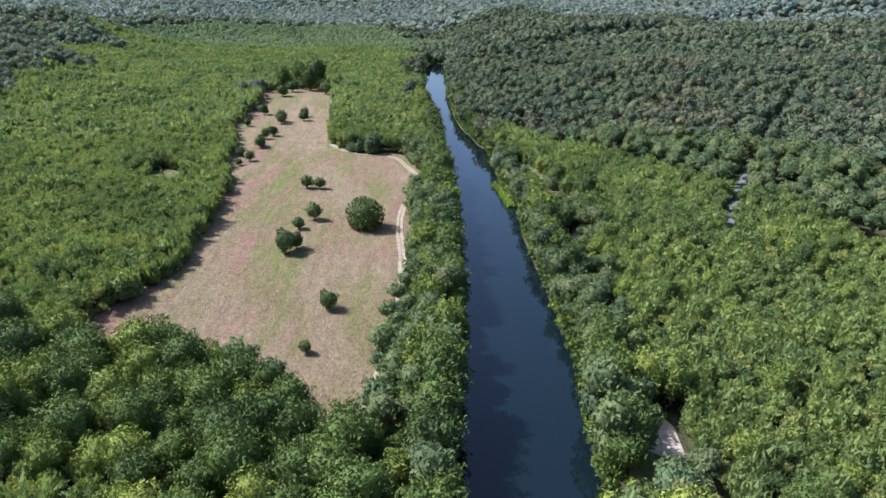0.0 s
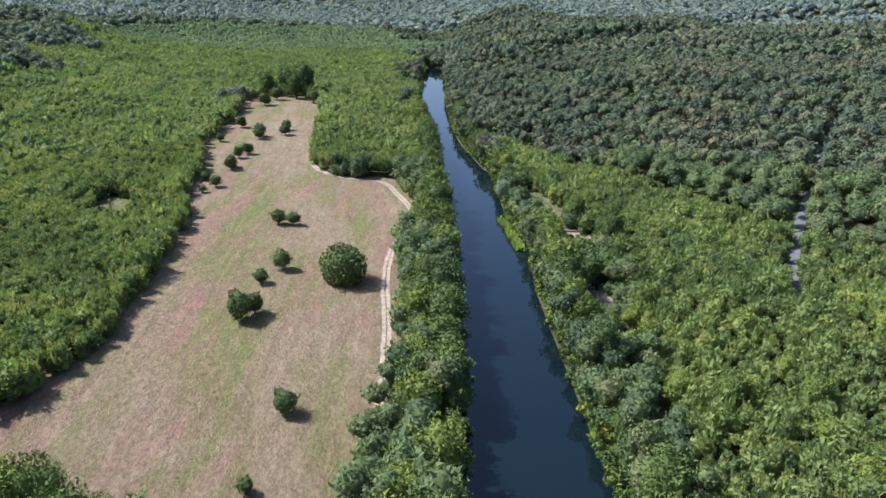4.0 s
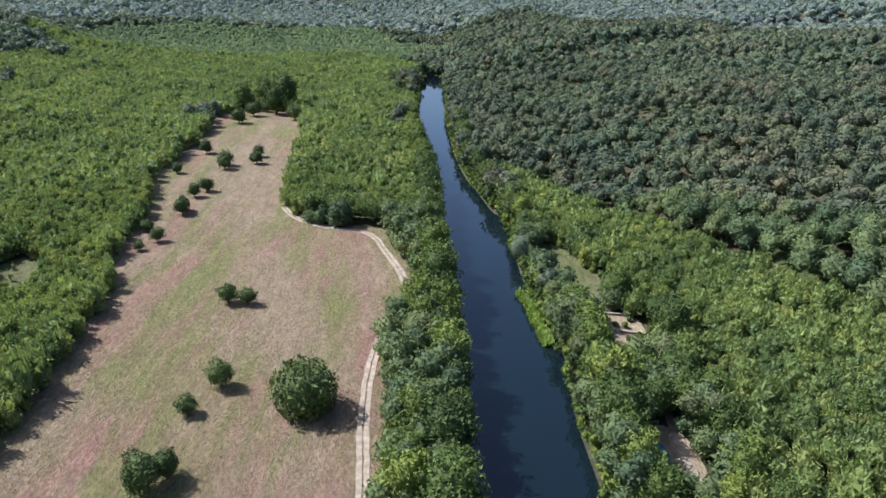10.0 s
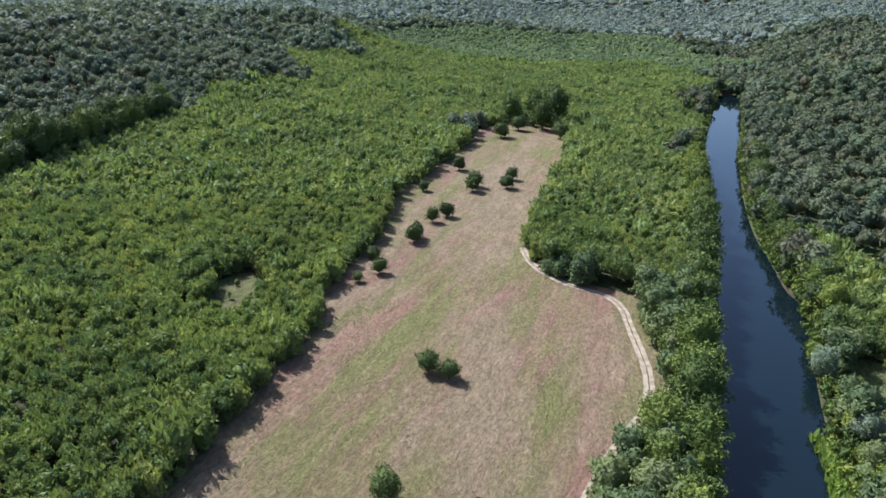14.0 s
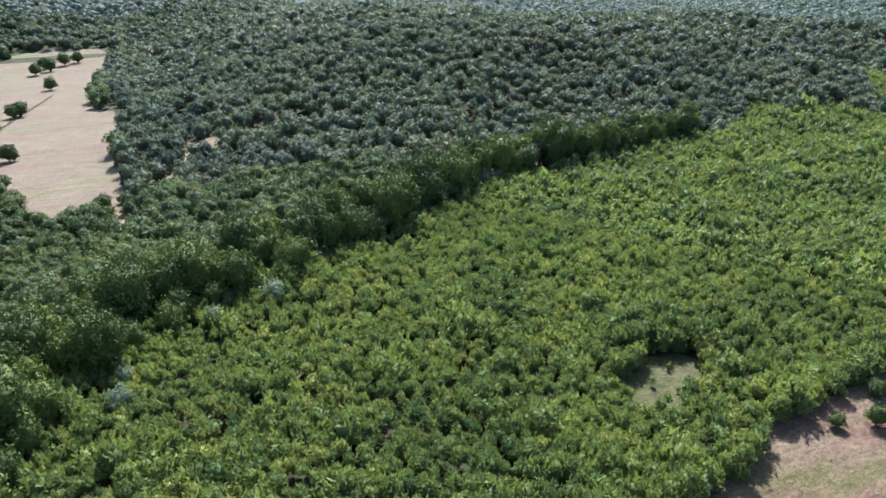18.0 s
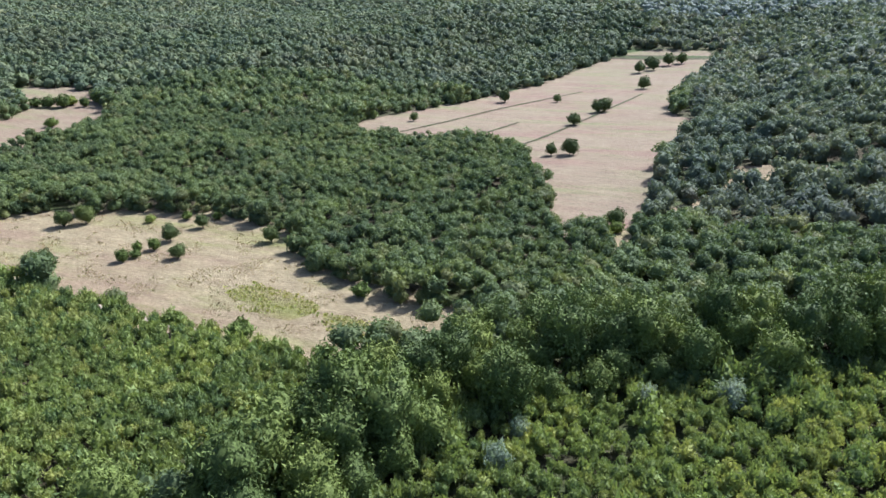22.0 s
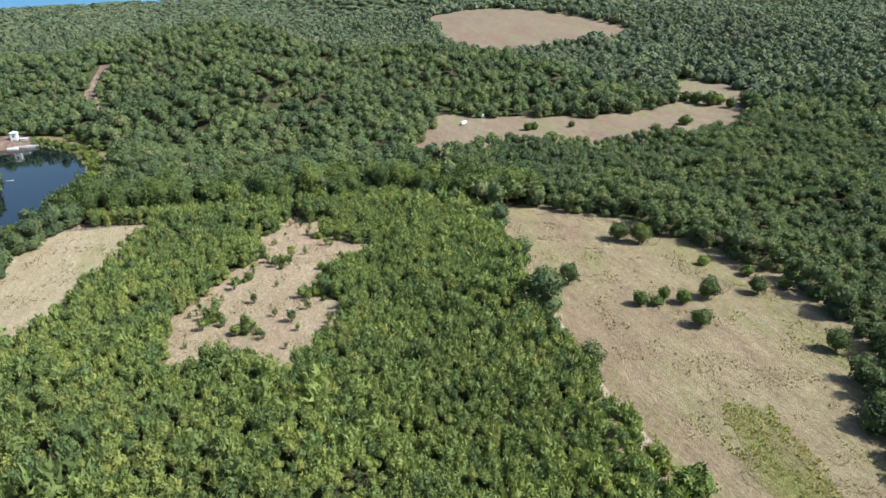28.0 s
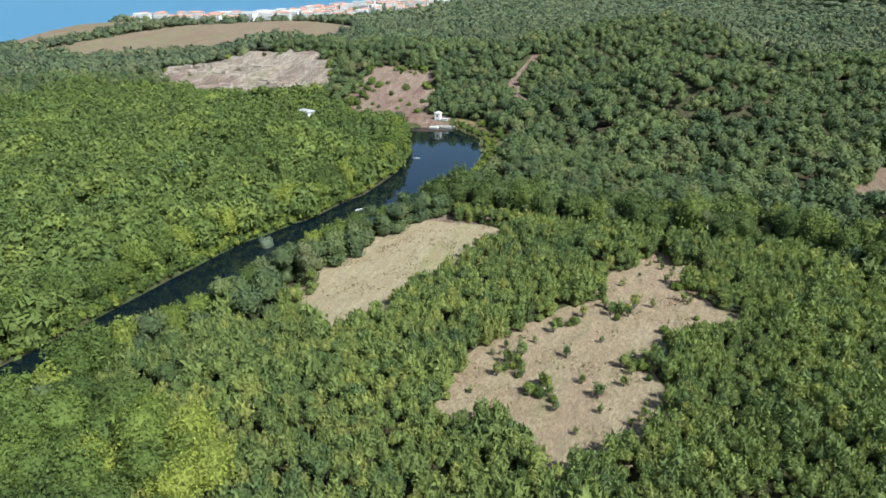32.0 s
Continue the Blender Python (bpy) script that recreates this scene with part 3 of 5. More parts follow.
sheet("scrub_patch", SCRUB, MEADOW_MAT, "yellowish scrub patch among the oaks", 0.5, 6, 2.0)
sheet("bare_bank", BARE_BANK, CLIFF_MAT, "bare reddish earth bank below the oaks", 0.5, 5, 2.0, "slope")
sheet("bank_grass", BANK_GRASS, HERB_MAT, "green-yellow grass on the open river bank", 0.1, 3, 0.8)
sheet("lake_shore", LAKESHORE, HERB_MAT, "grassy marsh shore of the lake", 0.1, 6, 1.0, "shore", land, None, 1.0)
sheet("sandy_patch", [(-15, 106), (-8, 106), (-8, 101), (-8, 98), (-11, 98), (-14, 103)], SAND, "bare sandy patch where the track leaves the pasture", 0.1, 2, 0.8, "clearing", land, None, 0.5)
VALLEY_PATH = [(-234, 174), (-240, 178), (-256, 183), (-270, 189), (-287, 196), (-310, 204), (-330, 212)]
SITE_ROAD = [(112, -160), (116, -168), (128, -186), (135, -202), (136, -216), (130, -232)]
LINES = [(ROAD, 1.7), (LANE, 0.3), (HILL_PATH, 4.0), (VALLEY_PATH, 1.5), (SITE_ROAD, 2.5)]


# ---------------------------------------------------------------- foliage
def crown(rng, leaves, size, tall=1.0, lobes=7, heart=1, low=-0.55, depth=0.25, knob=0.34, narrow=0.16, tilt=0.5, upright=0.0, inner=0.80):
    """A crown of radius 1 round the origin: a lumpy heart and leaf clumps all over it."""
    axes = rng.normal(size=(lobes, 3)) + (0, 0, 0.5)
    axes /= np.linalg.norm(axes, axis=1)[:, None]
    grow = rng.uniform(0.75, 1.15, lobes)

    def radius(u):
        d = u @ axes.T
        return 1.06 - knob + knob * (grow * np.exp(-(1 - d) / narrow)).max(1)

    k = np.arange(leaves) + 0.5
    z = low + (1 - low) * k / leaves
    a = k * 2.39996 + rng.uniform(-0.3, 0.3, leaves)
    h = np.sqrt(np.clip(1 - z * z, 0, 1))
    u = np.stack([h * np.cos(a), h * np.sin(a), z], 1)
    u += rng.normal(scale=0.08, size=u.shape)
    u /= np.linalg.norm(u, axis=1)[:, None]
    e = 0.02
    r = radius(u)
    side1 = np.cross(u, (0.3, 0.8, 0.52))
    side1 /= np.linalg.norm(side1, axis=1)[:, None]
    side2 = np.cross(u, side1)
    p0 = u * r[:, None]
    n = np.cross((u + e * side1) * radius(u + e * side1)[:, None] - p0, (u + e * side2) * radius(u + e * side2)[:, None] - p0)
    n /= np.linalg.norm(n, axis=1)[:, None]
    n *= np.sign((n * u).sum(1))[:, None]
    p = u * (r * (1.02 - depth * rng.random(leaves) ** 2))[:, None] * (1, 1, tall)
    n = n + rng.normal(scale=tilt, size=u.shape) + (0, 0, 0.1)
    n /= np.linalg.norm(n, axis=1)[:, None]
    t = np.cross(n, rng.normal(size=u.shape))
    t /= np.linalg.norm(t, axis=1)[:, None]
    b = t * (1 - upright) + (np.array((0, 0, 0.8)) + 0.5 * n) * upright + rng.normal(scale=0.2, size=u.shape)
    b /= np.linalg.norm(b, axis=1)[:, None]
    t = np.cross(b, n + rng.normal(scale=0.3, size=u.shape))
    t /= np.linalg.norm(t, axis=1)[:, None]
    s = (size * rng.uniform(0.6, 1.4, leaves))[:, None]
    wide = 0.8 - 0.36 * upright
    verts = np.stack([p - t * s * wide - b * s * 0.7, p + t * s * wide - b * s * 0.7, p + b * s * (1.2 + 0.9 * upright)], 1).reshape(-1, 3)
    tris = np.arange(leaves * 3).reshape(-1, 3)
    if heart:
        cv, cf = ico(heart)
        c = cv * (radius(cv / np.linalg.norm(cv, axis=1)[:, None]) * inner)[:, None] * (1, 1, tall)
        tris = np.concatenate([tris, cf + len(verts)])
        verts = np.concatenate([verts, c])
    return verts, tris, np.zeros((0, 4), int)


def ico(level):
    bm = bmesh.new()
    bmesh.ops.create_icosphere(bm, subdivisions=level, radius=1)
    v = np.array([p.co for p in bm.verts])
    f = np.array([[q.index for q in p.verts] for p in bm.faces])
    bm.free()
    return v, f



def lump(rng, tall=1.0):
    """A far crown: a rough dome of few faces."""
    v = [(0, 0, 1.0)]
    for r, z, o in ((0.62, 0.72, 0), (1.0, 0.1, 0.5), (0.95, -0.9, 0)):
        for k in range(6):
            a = (k + o) * math.pi / 3 + rng.uniform(-0.2, 0.2)
            s = r * rng.uniform(0.8, 1.2)
            v.append((s * math.cos(a), s * math.sin(a), z * rng.uniform(0.75, 1.2)))
    f = [(0, 1 + k, 1 + (k + 1) % 6) for k in range(6)]
    for k in range(6):
        a, b, c, d = 1 + k, 1 + (k + 1) % 6, 7 + k, 7 + (k + 5) % 6
        f += [(a, c, b), (a, d, c)]
        a, b, c, d = 7 + k, 7 + (k + 1) % 6, 13 + (k + 1) % 6, 13 + k
        f += [(a, c, b), (a, d, c)]
    return np.array(v) * (1, 1, tall), np.array(f), np.zeros((0, 4), int)


def scatter(name, kinds, P, R, tall, mat, label, rng, category="wood", tints=None):
    """Many crowns in one mesh: at P (x, y, z of the centre), of radius R, tall times as high."""
    VV, TT, QQ, AA = [], [], [], []
    base = 0
    pick = rng.integers(0, len(kinds), len(P))
    turn = rng.uniform(0, 6.283, len(P))
    tint = rng.random(len(P)) if tints is None else tints
    for k, (v, t, q) in enumerate(kinds):
        i = np.nonzero(pick == k)[0]
        if not len(i):
            continue
        c, s = np.cos(turn[i])[:, None], np.sin(turn[i])[:, None]
        x = (v[None, :, 0] * c - v[None, :, 1] * s) * R[i][:, None] + P[i, 0][:, None]
        y = (v[None, :, 0] * s + v[None, :, 1] * c) * R[i][:, None] + P[i, 1][:, None]
        z = v[None, :, 2] * (R[i] * tall[i])[:, None] + P[i, 2][:, None]
        VV.append(np.stack([x, y, z], 2).reshape(-1, 3))
        off = base + np.arange(len(i)) * len(v)
        TT.append((t[None] + off[:, None, None]).reshape(-1, 3))
        QQ.append((q[None] + off[:, None, None]).reshape(-1, 4))
        AA.append(np.repeat(tint[i], len(v)))
        base += len(i) * len(v)
    if not VV:
        return None
    ob = new(name, mesh_of(name, np.concatenate(VV), np.concatenate(TT), np.concatenate(QQ), [mat], np.concatenate(AA), True))
    return tagged(ob, label, category, "", "stuff")


def grid_points(rng, lo, hi, step, jitter=0.42):
    x, y = np.meshgrid(np.arange(lo[0], hi[0], step), np.arange(lo[1], hi[1], step * 0.9))
    x = x + (np.arange(x.shape[0]) % 2)[:, None] * step * 0.5
    x, y = x.ravel(), y.ravel()
    return x + rng.uniform(-jitter, jitter, x.size) * step, y + rng.uniform(-jitter, jitter, x.size) * step


def free(x, y, margin):
    ok = np.ones(x.shape, bool)
    x0, y0 = x, y
    x1 = x + 1.7 * np.sin(y / 4.3 + 0.6 * np.sin(x / 7)) + 1.2 * np.sin(y / 1.9 + x / 2.7)
    y1 = y + 1.7 * np.sin(x / 4.7 + 0.6 * np.sin(y / 6)) + 1.2 * np.sin(x / 2.1 - y / 3.1)
    for p in OPEN:
        x, y = (x0, y0) if p in (RIVER, FIELD, SEA, LAKESHORE) else (x1, y1)
        px_, py_ = [q[0] for q in p], [q[1] for q in p]
        near = (x > min(px_) - 9) & (x < max(px_) + 9) & (y > min(py_) - 9) & (y < max(py_) + 9)
        if near.any():
            ok[near] &= signed(p, x[near], y[near]) < -margin - (1.4 if p is RIVER else 0.0)
    x, y = x0, y0
    for line, w in LINES:
        ok &= edge_distance(line, x, y, False) > w + margin * 0.5
    return ok


SPINE = [(0, 0), (2, 110), (-10, 180), (-60, 200), (-95, 170), (-100, 130)]
PASTURE_FOOT = [(-86, 120), (-62, 88), (-40, 55), (-14, 28), (-4, 24), (0, 60), (2, 96), (-5, 98), (-20, 108), (-60, 128)]
PLANTS = [PLANT, PLANT_SOUTH, COPSE, PLANT_EAST, PASTURE_FOOT]
WOOD_MID = [(-185, 152), (-183, 130), (-190, 106), (-201, 86), (-222, 60), (-224, 26), (-206, -18), (-185, -44), (-160, -60), (-172, -140), (-240, -150), (-290, -148),
            (-352, -140), (-388, 0), (-355, 29), (-362, 46), (-350, 112), (-290, 142), (-250, 155), (-230, 180), (-195, 175)]
MIXED = [(26, 60), (52, 40), (300, -130), (330, -240), (130, -246), (100, -215), (60, -205), (45, -190), (20, -150), (14, -120), (16, -60), (26, 0)]


def wood_kind(x, y):
    """1 where a young plantation grows, 2 for tall trees near the water, 0 for old oak wood."""
    k = np.zeros(x.shape, int)
    far = smooth(400, 520, y)
    wx, wy = x + far * (16 * np.sin(y / 23) + 9 * np.sin(y / 9 + x / 13)), y + far * (22 * np.sin(x / 31) + 10 * np.sin(x / 11 + 1))
    for p in PLANTS:
        k[inside(p, wx, wy)] = 1
    k[inside(MIXED, x, y)] = 2
    k[inside(WOOD_MID, x, y)] = 3
    return k


def along(line, step):
    out, carry = [], 0.0
    for (ax, ay), (bx, by) in zip(line, line[1:]):
        n = math.hypot(bx - ax, by - ay)
        s = carry
        while s < n:
            out.append((ax + (bx - ax) * s / n, ay + (by - ay) * s / n, (by - ay) / n, -(bx - ax) / n))
            s += step
        carry = s - n
    return out


def reach(x, y):
    """Distance from the valley's middle, with a ragged run."""
    return edge_distance(SPINE, x, y, False) + 22 * (np.sin(x / 31) + np.sin(y / 37 + x / 90)) * smooth(120, 400, np.hypot(x + 40, y - 120))


def aside(x, y):
    """The wedge east of the river that lies away from the flight."""
    return (y < 1.15 * x - 12) & (y > 92 - 0.727 * x)


def woods():
    rng = np.random.default_rng(5)
    near = [crown(rng, 160, 0.14, 1.0, 13, 1, -0.3, 0.3, 0.46, 0.055, 0.28, 0.5, 0.80) for _ in range(12)]
    low = [crown(rng, 60, 0.22, 1.0, 9, 1, -0.3, 0.36, 0.40, 0.10, 0.45, 0.5, 0.78) for _ in range(8)]
    mid = [crown(rng, 42, 0.22, 1.0, 9, 1, -0.1, 0.22, 0.44, 0.09, 0.26, 0.45, 0.86) for _ in range(10)]
    oak_fine = [crown(rng, 300, 0.100, 1.0, 26, 2, -0.35, 0.26, 0.36, 0.035, 0.22, 0.25, 0.84) for _ in range(8)]
    oak_near = [crown(rng, 165, 0.135, 1.0, 20, 1, -0.35, 0.26, 0.38, 0.045, 0.22, 0.25, 0.82) for _ in range(8)]
    oak_mid = [crown(rng, 96, 0.15, 1.0, 13, 1, -0.25, 0.14, 0.40, 0.06, 0.16, 0.12, 0.90) for _ in range(10)]
    far = [lump(rng) for _ in range(8)]
    rough = [crown(rng, 30, 0.24, 1.0, 8, 1, -0.1, 0.08, 0.40, 0.10, 0.15, 0.1, 0.95) for _ in range(10)]
    clump = [crown(rng, 18, 0.26, 1.0, 9, 1, 0.0, 0.08, 0.40, 0.08, 0.15, 0.1, 0.96) for _ in range(10)]
    # young plantations
    for name, lo, hi, step, kinds, label in (("young_plantation", 0, 158, 2.5, near, "dense young plantation of light green broadleaf trees"),
                                             ("young_plantation_beyond", 158, 600, 3.1, mid, "young plantation of light green broadleaf trees further off")):
        x, y = grid_points(rng, (-480, -100), (180, 860), step)
        d = reach(x, y)
        m = (d >= lo) & (d < hi) & ~aside(x, y)
        x, y = x[m], y[m]
        m = wood_kind(x, y) == 1
        x, y = x[m], y[m]
        m = free(x, y, 0.7)
        x, y = x[m], y[m]
        g = np.array([noise.noise((a * 0.03, b * 0.03, 2.0)) for a, b in zip(x, y)])
        gap = np.array([noise.noise((a * 0.09, b * 0.09, 7.0)) for a, b in zip(x, y)])
        m = gap < 0.75
        x, y, g, gap = x[m], y[m], g[m], gap[m]
        R = (1.15 + 1.5 * rng.random(x.size) ** 2.0) * (1 + 0.2 * g) * (1.0 if lo == 0 else 1.14)
        tall = rng.uniform(1.0, 1.6, x.size)
        top = (rng.uniform(3.4, 4.6, x.size) + 0.9 * R) * (1 + 0.3 * g - 0.25 * np.clip(gap, 0, 1))
        rim = np.exp(-np.clip(-signed(FIELD, x, y), 0, 60) / 5.0)
        R, top = R * (1 + 0.35 * rim), top * (1 + 0.25 * rim)
        old = rng.random(x.size) < np.where(inside(PLANT_EAST, x, y), 0.24, 0.09)
        grown_up = rng.uniform(1.2, 1.75, x.size)
        R, top = np.where(old, R * grown_up, R), np.where(old, top * grown_up ** 0.6, top)
        hue = np.where(old, rng.uniform(0.0, 0.2, x.size), np.clip(0.45 + 0.5 * g + rng.normal(scale=0.24, size=x.size), 0, 0.99))
        z = land(x, y) + np.maximum(top - R * tall, R * tall * 0.45)
        skirt = ~free(x, y, 3.2)
        x, y, z = [np.concatenate([v, w]) for v, w in ((x, x[skirt]), (y, y[skirt]), (z, land(x[skirt], y[skirt]) + R[skirt] * 0.6))]
        R, tall, hue = np.concatenate([R, R[skirt]]), np.concatenate([tall, tall[skirt] * 0.8]), np.concatenate([hue, hue[skirt]])
        scatter(name, kinds, np.stack([x, y, z], 1), R, tall, LEAF_YOUNG, label, rng, "plantation", hue)
    # old woods, coarser with distance
    for name, lo, hi, step, kinds, mat, r0, r1, kind, top, label in (
            ("oak_wood", 0, 165, 5.4, oak_fine, LEAF_OAK, 2.4, 4.6, 0, 9.2, "dark green oak wood with rounded crowns"),
            ("mixed_wood", 0, 460, 6.2, oak_near, LEAF_BELT, 2.6, 7.0, 2, 9.2, "bright green mixed wood on the lake's shore"),
            ("meadow_wood", 0, 460, 4.1, oak_near, LEAF_OAK, 1.7, 3.3, 3, 7.6, "dense mid-green young wood between the meadows"),
            ("oak_wood_beyond", 165, 430, 6.9, oak_mid, LEAF_OAK, 3.0, 5.0, 0, 9.2, "dark green oak wood on rising ground"),
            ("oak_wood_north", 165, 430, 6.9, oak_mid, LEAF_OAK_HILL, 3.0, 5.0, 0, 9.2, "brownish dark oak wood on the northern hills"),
            ("oak_wood_west", 165, 430, 6.9, oak_mid, LEAF_OAK_WEST, 3.0, 5.0, 0, 9.2, "oak wood on the western hills with haze painted into its leaves"),
            ("young_wood_far", 600, 900, 4.6, rough, LEAF_YOUNG_FAR, 2.0, 3.6, 1, 5.6, "young plantation far up the valley"),
            ("oak_hills", 430, 800, 8.2, rough, LEAF_HILL, 3.9, 6.6, 0, 9.2, "oak-wooded hills further off"),
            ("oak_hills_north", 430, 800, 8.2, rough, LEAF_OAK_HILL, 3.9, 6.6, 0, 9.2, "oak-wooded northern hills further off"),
            ("oak_hills_west", 430, 800, 8.2, rough, LEAF_OAK_WEST, 3.9, 6.6, 0, 9.2, "oak-wooded western hills further off with haze painted into the leaves"),
            ("far_hills_wood", 800, 1500, 14.5, clump, LEAF_HILL, 7.0, 10.5, -1, 10.0, "distant wooded hills"),
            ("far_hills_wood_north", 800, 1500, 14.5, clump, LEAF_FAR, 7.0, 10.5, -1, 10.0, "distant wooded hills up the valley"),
            ("outer_hills_wood", 1500, 2500, 31.0, clump, LEAF_HILL, 14.0, 22.0, -1, 12.0, "wooded hills a long way off"),
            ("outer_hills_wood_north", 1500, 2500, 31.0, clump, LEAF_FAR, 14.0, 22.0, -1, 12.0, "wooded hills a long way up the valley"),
            ("horizon_wood", 2500, 4800, 66.0, clump, LEAF_HILL, 32.0, 48.0, -1, 13.0, "wooded hills towards the horizon"),
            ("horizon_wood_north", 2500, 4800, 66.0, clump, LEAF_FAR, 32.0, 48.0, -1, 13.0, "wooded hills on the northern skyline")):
        x, y = grid_points(rng, (-hi - 110, -hi), (hi, hi + 210), step)
        d = reach(x, y)
        m = (d >= lo) & (d < hi) & ~aside(x, y)
        if hi > 900:
            m &= ~(signed(SEA, x, y) > -60)
        x, y, d = x[m], y[m], d[m]
        if kind >= 0:
            m = wood_kind(x, y) == kind
            x, y = x[m], y[m]
        # Woods to the north and west take the leaf colours with haze in them.
        if lo in (165, 430, 800, 1500, 2500):
            north = y > 180 + np.where(x < -500, 0.2 * (x + 500), 0)
            m = ~north
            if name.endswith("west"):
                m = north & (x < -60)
            elif name.endswith("north"):
                m = north & ((x >= -60) | (lo >= 800))
            x, y = x[m], y[m]
        m = free(x, y, r0 * 0.45)
        x, y = x[m], y[m]
        R = rng.uniform(r0, r1, x.size)
        swell = np.array([noise.noise((a * 0.026, b * 0.026, 5.0)) + 0.6 * noise.noise((a * 0.07, b * 0.07, 9.0)) for a, b in zip(x, y)]) if hi < 900 else np.zeros(x.size)
        R = R * (1 + 0.22 * swell)
        tall = rng.uniform(0.22, 0.36, x.size) if lo == 2500 else rng.uniform(0.4, 0.65, x.size) if lo == 1500 else rng.uniform(0.7, 1.0, x.size) if kinds is clump else rng.uniform(0.8, 1.2, x.size)
        z = land(x, y) + rng.uniform(top * 0.78, top * 1.2, x.size) * (1 + 0.42 * swell) - R * tall
        if hi <= 460:
            skirt = ~free(x, y, r0 * 0.45 + 5.0)
            x, y, z = [np.concatenate([v, w]) for v, w in ((x, x[skirt]), (y, y[skirt]), (z, land(x[skirt], y[skirt]) + R[skirt] * 0.55))]
            R, tall = np.concatenate([R, R[skirt] * 0.95]), np.concatenate([tall, tall[skirt]])
        scatter(name, kinds, np.stack([x, y, z], 1), R, tall, mat, label, rng, "wood", np.clip(rng.normal(0.20, 0.18, x.size) + 0.5 * np.resize(swell, x.size), 0, 0.99) if kind == 2 else None)
    # the wedge on the other side of the river
    x, y = grid_points(rng, (40, -700), (900, 900), 19.0)
    m = aside(x, y)
    x, y = x[m], y[m]
    m = free(x, y, 6.0)
    x, y = x[m], y[m]
    close = x < 150
    x, y = x[~close], y[~close]
    scatter("wood_aside", far, np.stack([x, y, land(x, y) + 4], 1), rng.uniform(10, 15, x.size), rng.uniform(0.4, 0.6, x.size), LEAF_OAK, "oak wood on the river's far side", rng)
    x, y = grid_points(rng, (40, -60), (150, 170), 5.6)
    m = aside(x, y)
    x, y = x[m], y[m]
    R = rng.uniform(2.4, 4.6, x.size)
    scatter("riverside_wood", oak_near, np.stack([x, y, land(x, y) + 9 - R], 1), R, rng.uniform(0.85, 1.2, x.size), LEAF_RIVER, "mixed wood east of the river", rng)
    # scrub that hangs over the banks
    pts = []
    for line in (WEST_BANK, EAST_BANK):
        for bx, by, ax, ay in along(line, 2.2):
            for k in (rng.uniform(0.2, 2.0), rng.uniform(2.0, 4.0), rng.uniform(4.0, 6.5)):
                pts.append((bx - ax * k, by - ay * k))
    p = np.array(pts)
    R = rng.uniform(0.9, 1.8, len(p))
    scatter("bank_scrub", low, np.column_stack([p, np.full(len(p), -0.9) + R * 0.7]), R, rng.uniform(0.8, 1.3, len(p)), LEAF_RIVER, "low scrub and reeds overhanging the river banks", rng, "scrub")


woods()


# ---------------------------------------------------------------- single trees
def tube(pts, radii, sides=6):
    v, q = [], []
    for i, (p, r) in enumerate(zip(pts, radii)):
        for k in range(sides):
            a = 2 * math.pi * k / sides
            v.append((p[0] + r * math.cos(a), p[1] + r * math.sin(a), p[2]))
    for i in range(len(pts) - 1):
        for k in range(sides):
            q.append((i * sides + k, i * sides + (k + 1) % sides, (i + 1) * sides + (k + 1) % sides, (i + 1) * sides + k))
    return np.array(v), np.array(q)


def tree_model(name, seed, leaves, size, mat, tall, trunk, lobes, low=-0.6, knob=0.36, heart=2):
    """One tree of crown radius 1 whose foot stands at the origin: trunk with limbs, and a crown."""
    rng = np.random.default_rng(seed)
    v, t, q = crown(rng, leaves, size, tall, lobes, heart, low, 0.28, knob, 0.03, 0.2, 0.3, 0.80)
    centre = trunk + tall * 0.62
    v = v + (0, 0, centre)
    VV, QQ, n = [], [], 0
    bend = rng.uniform(-0.08, 0.08, 2)
    stem = [(0, 0, -0.15), (bend[0] * 0.4, bend[1] * 0.4, trunk * 0.5), (bend[0], bend[1], trunk), (bend[0] * 1.3, bend[1] * 1.3, centre)]
    for pts, radii in [(stem, (0.10, 0.075, 0.06, 0.03))] + [
            ([(bend[0], bend[1], trunk * 0.9), (0.3 * math.cos(a), 0.3 * math.sin(a), trunk + 0.3 * tall), (0.62 * math.cos(a), 0.62 * math.sin(a), trunk + 0.62 * tall)],
             (0.045, 0.032, 0.012)) for a in np.arange(5) * 1.2566 + rng.uniform(0, 1)]:
        tv, tq = tube(pts, radii)
        VV.append(tv), QQ.append(tq + n)
        n += len(tv)
    top = new(name)
    part("trunk", mesh_of("trunk", np.concatenate(VV), None, np.concatenate(QQ), [BARK], None, True), top)
    part("crown", mesh_of("crown", v, t, q, [mat], np.zeros(len(v)), True), top)
    return top


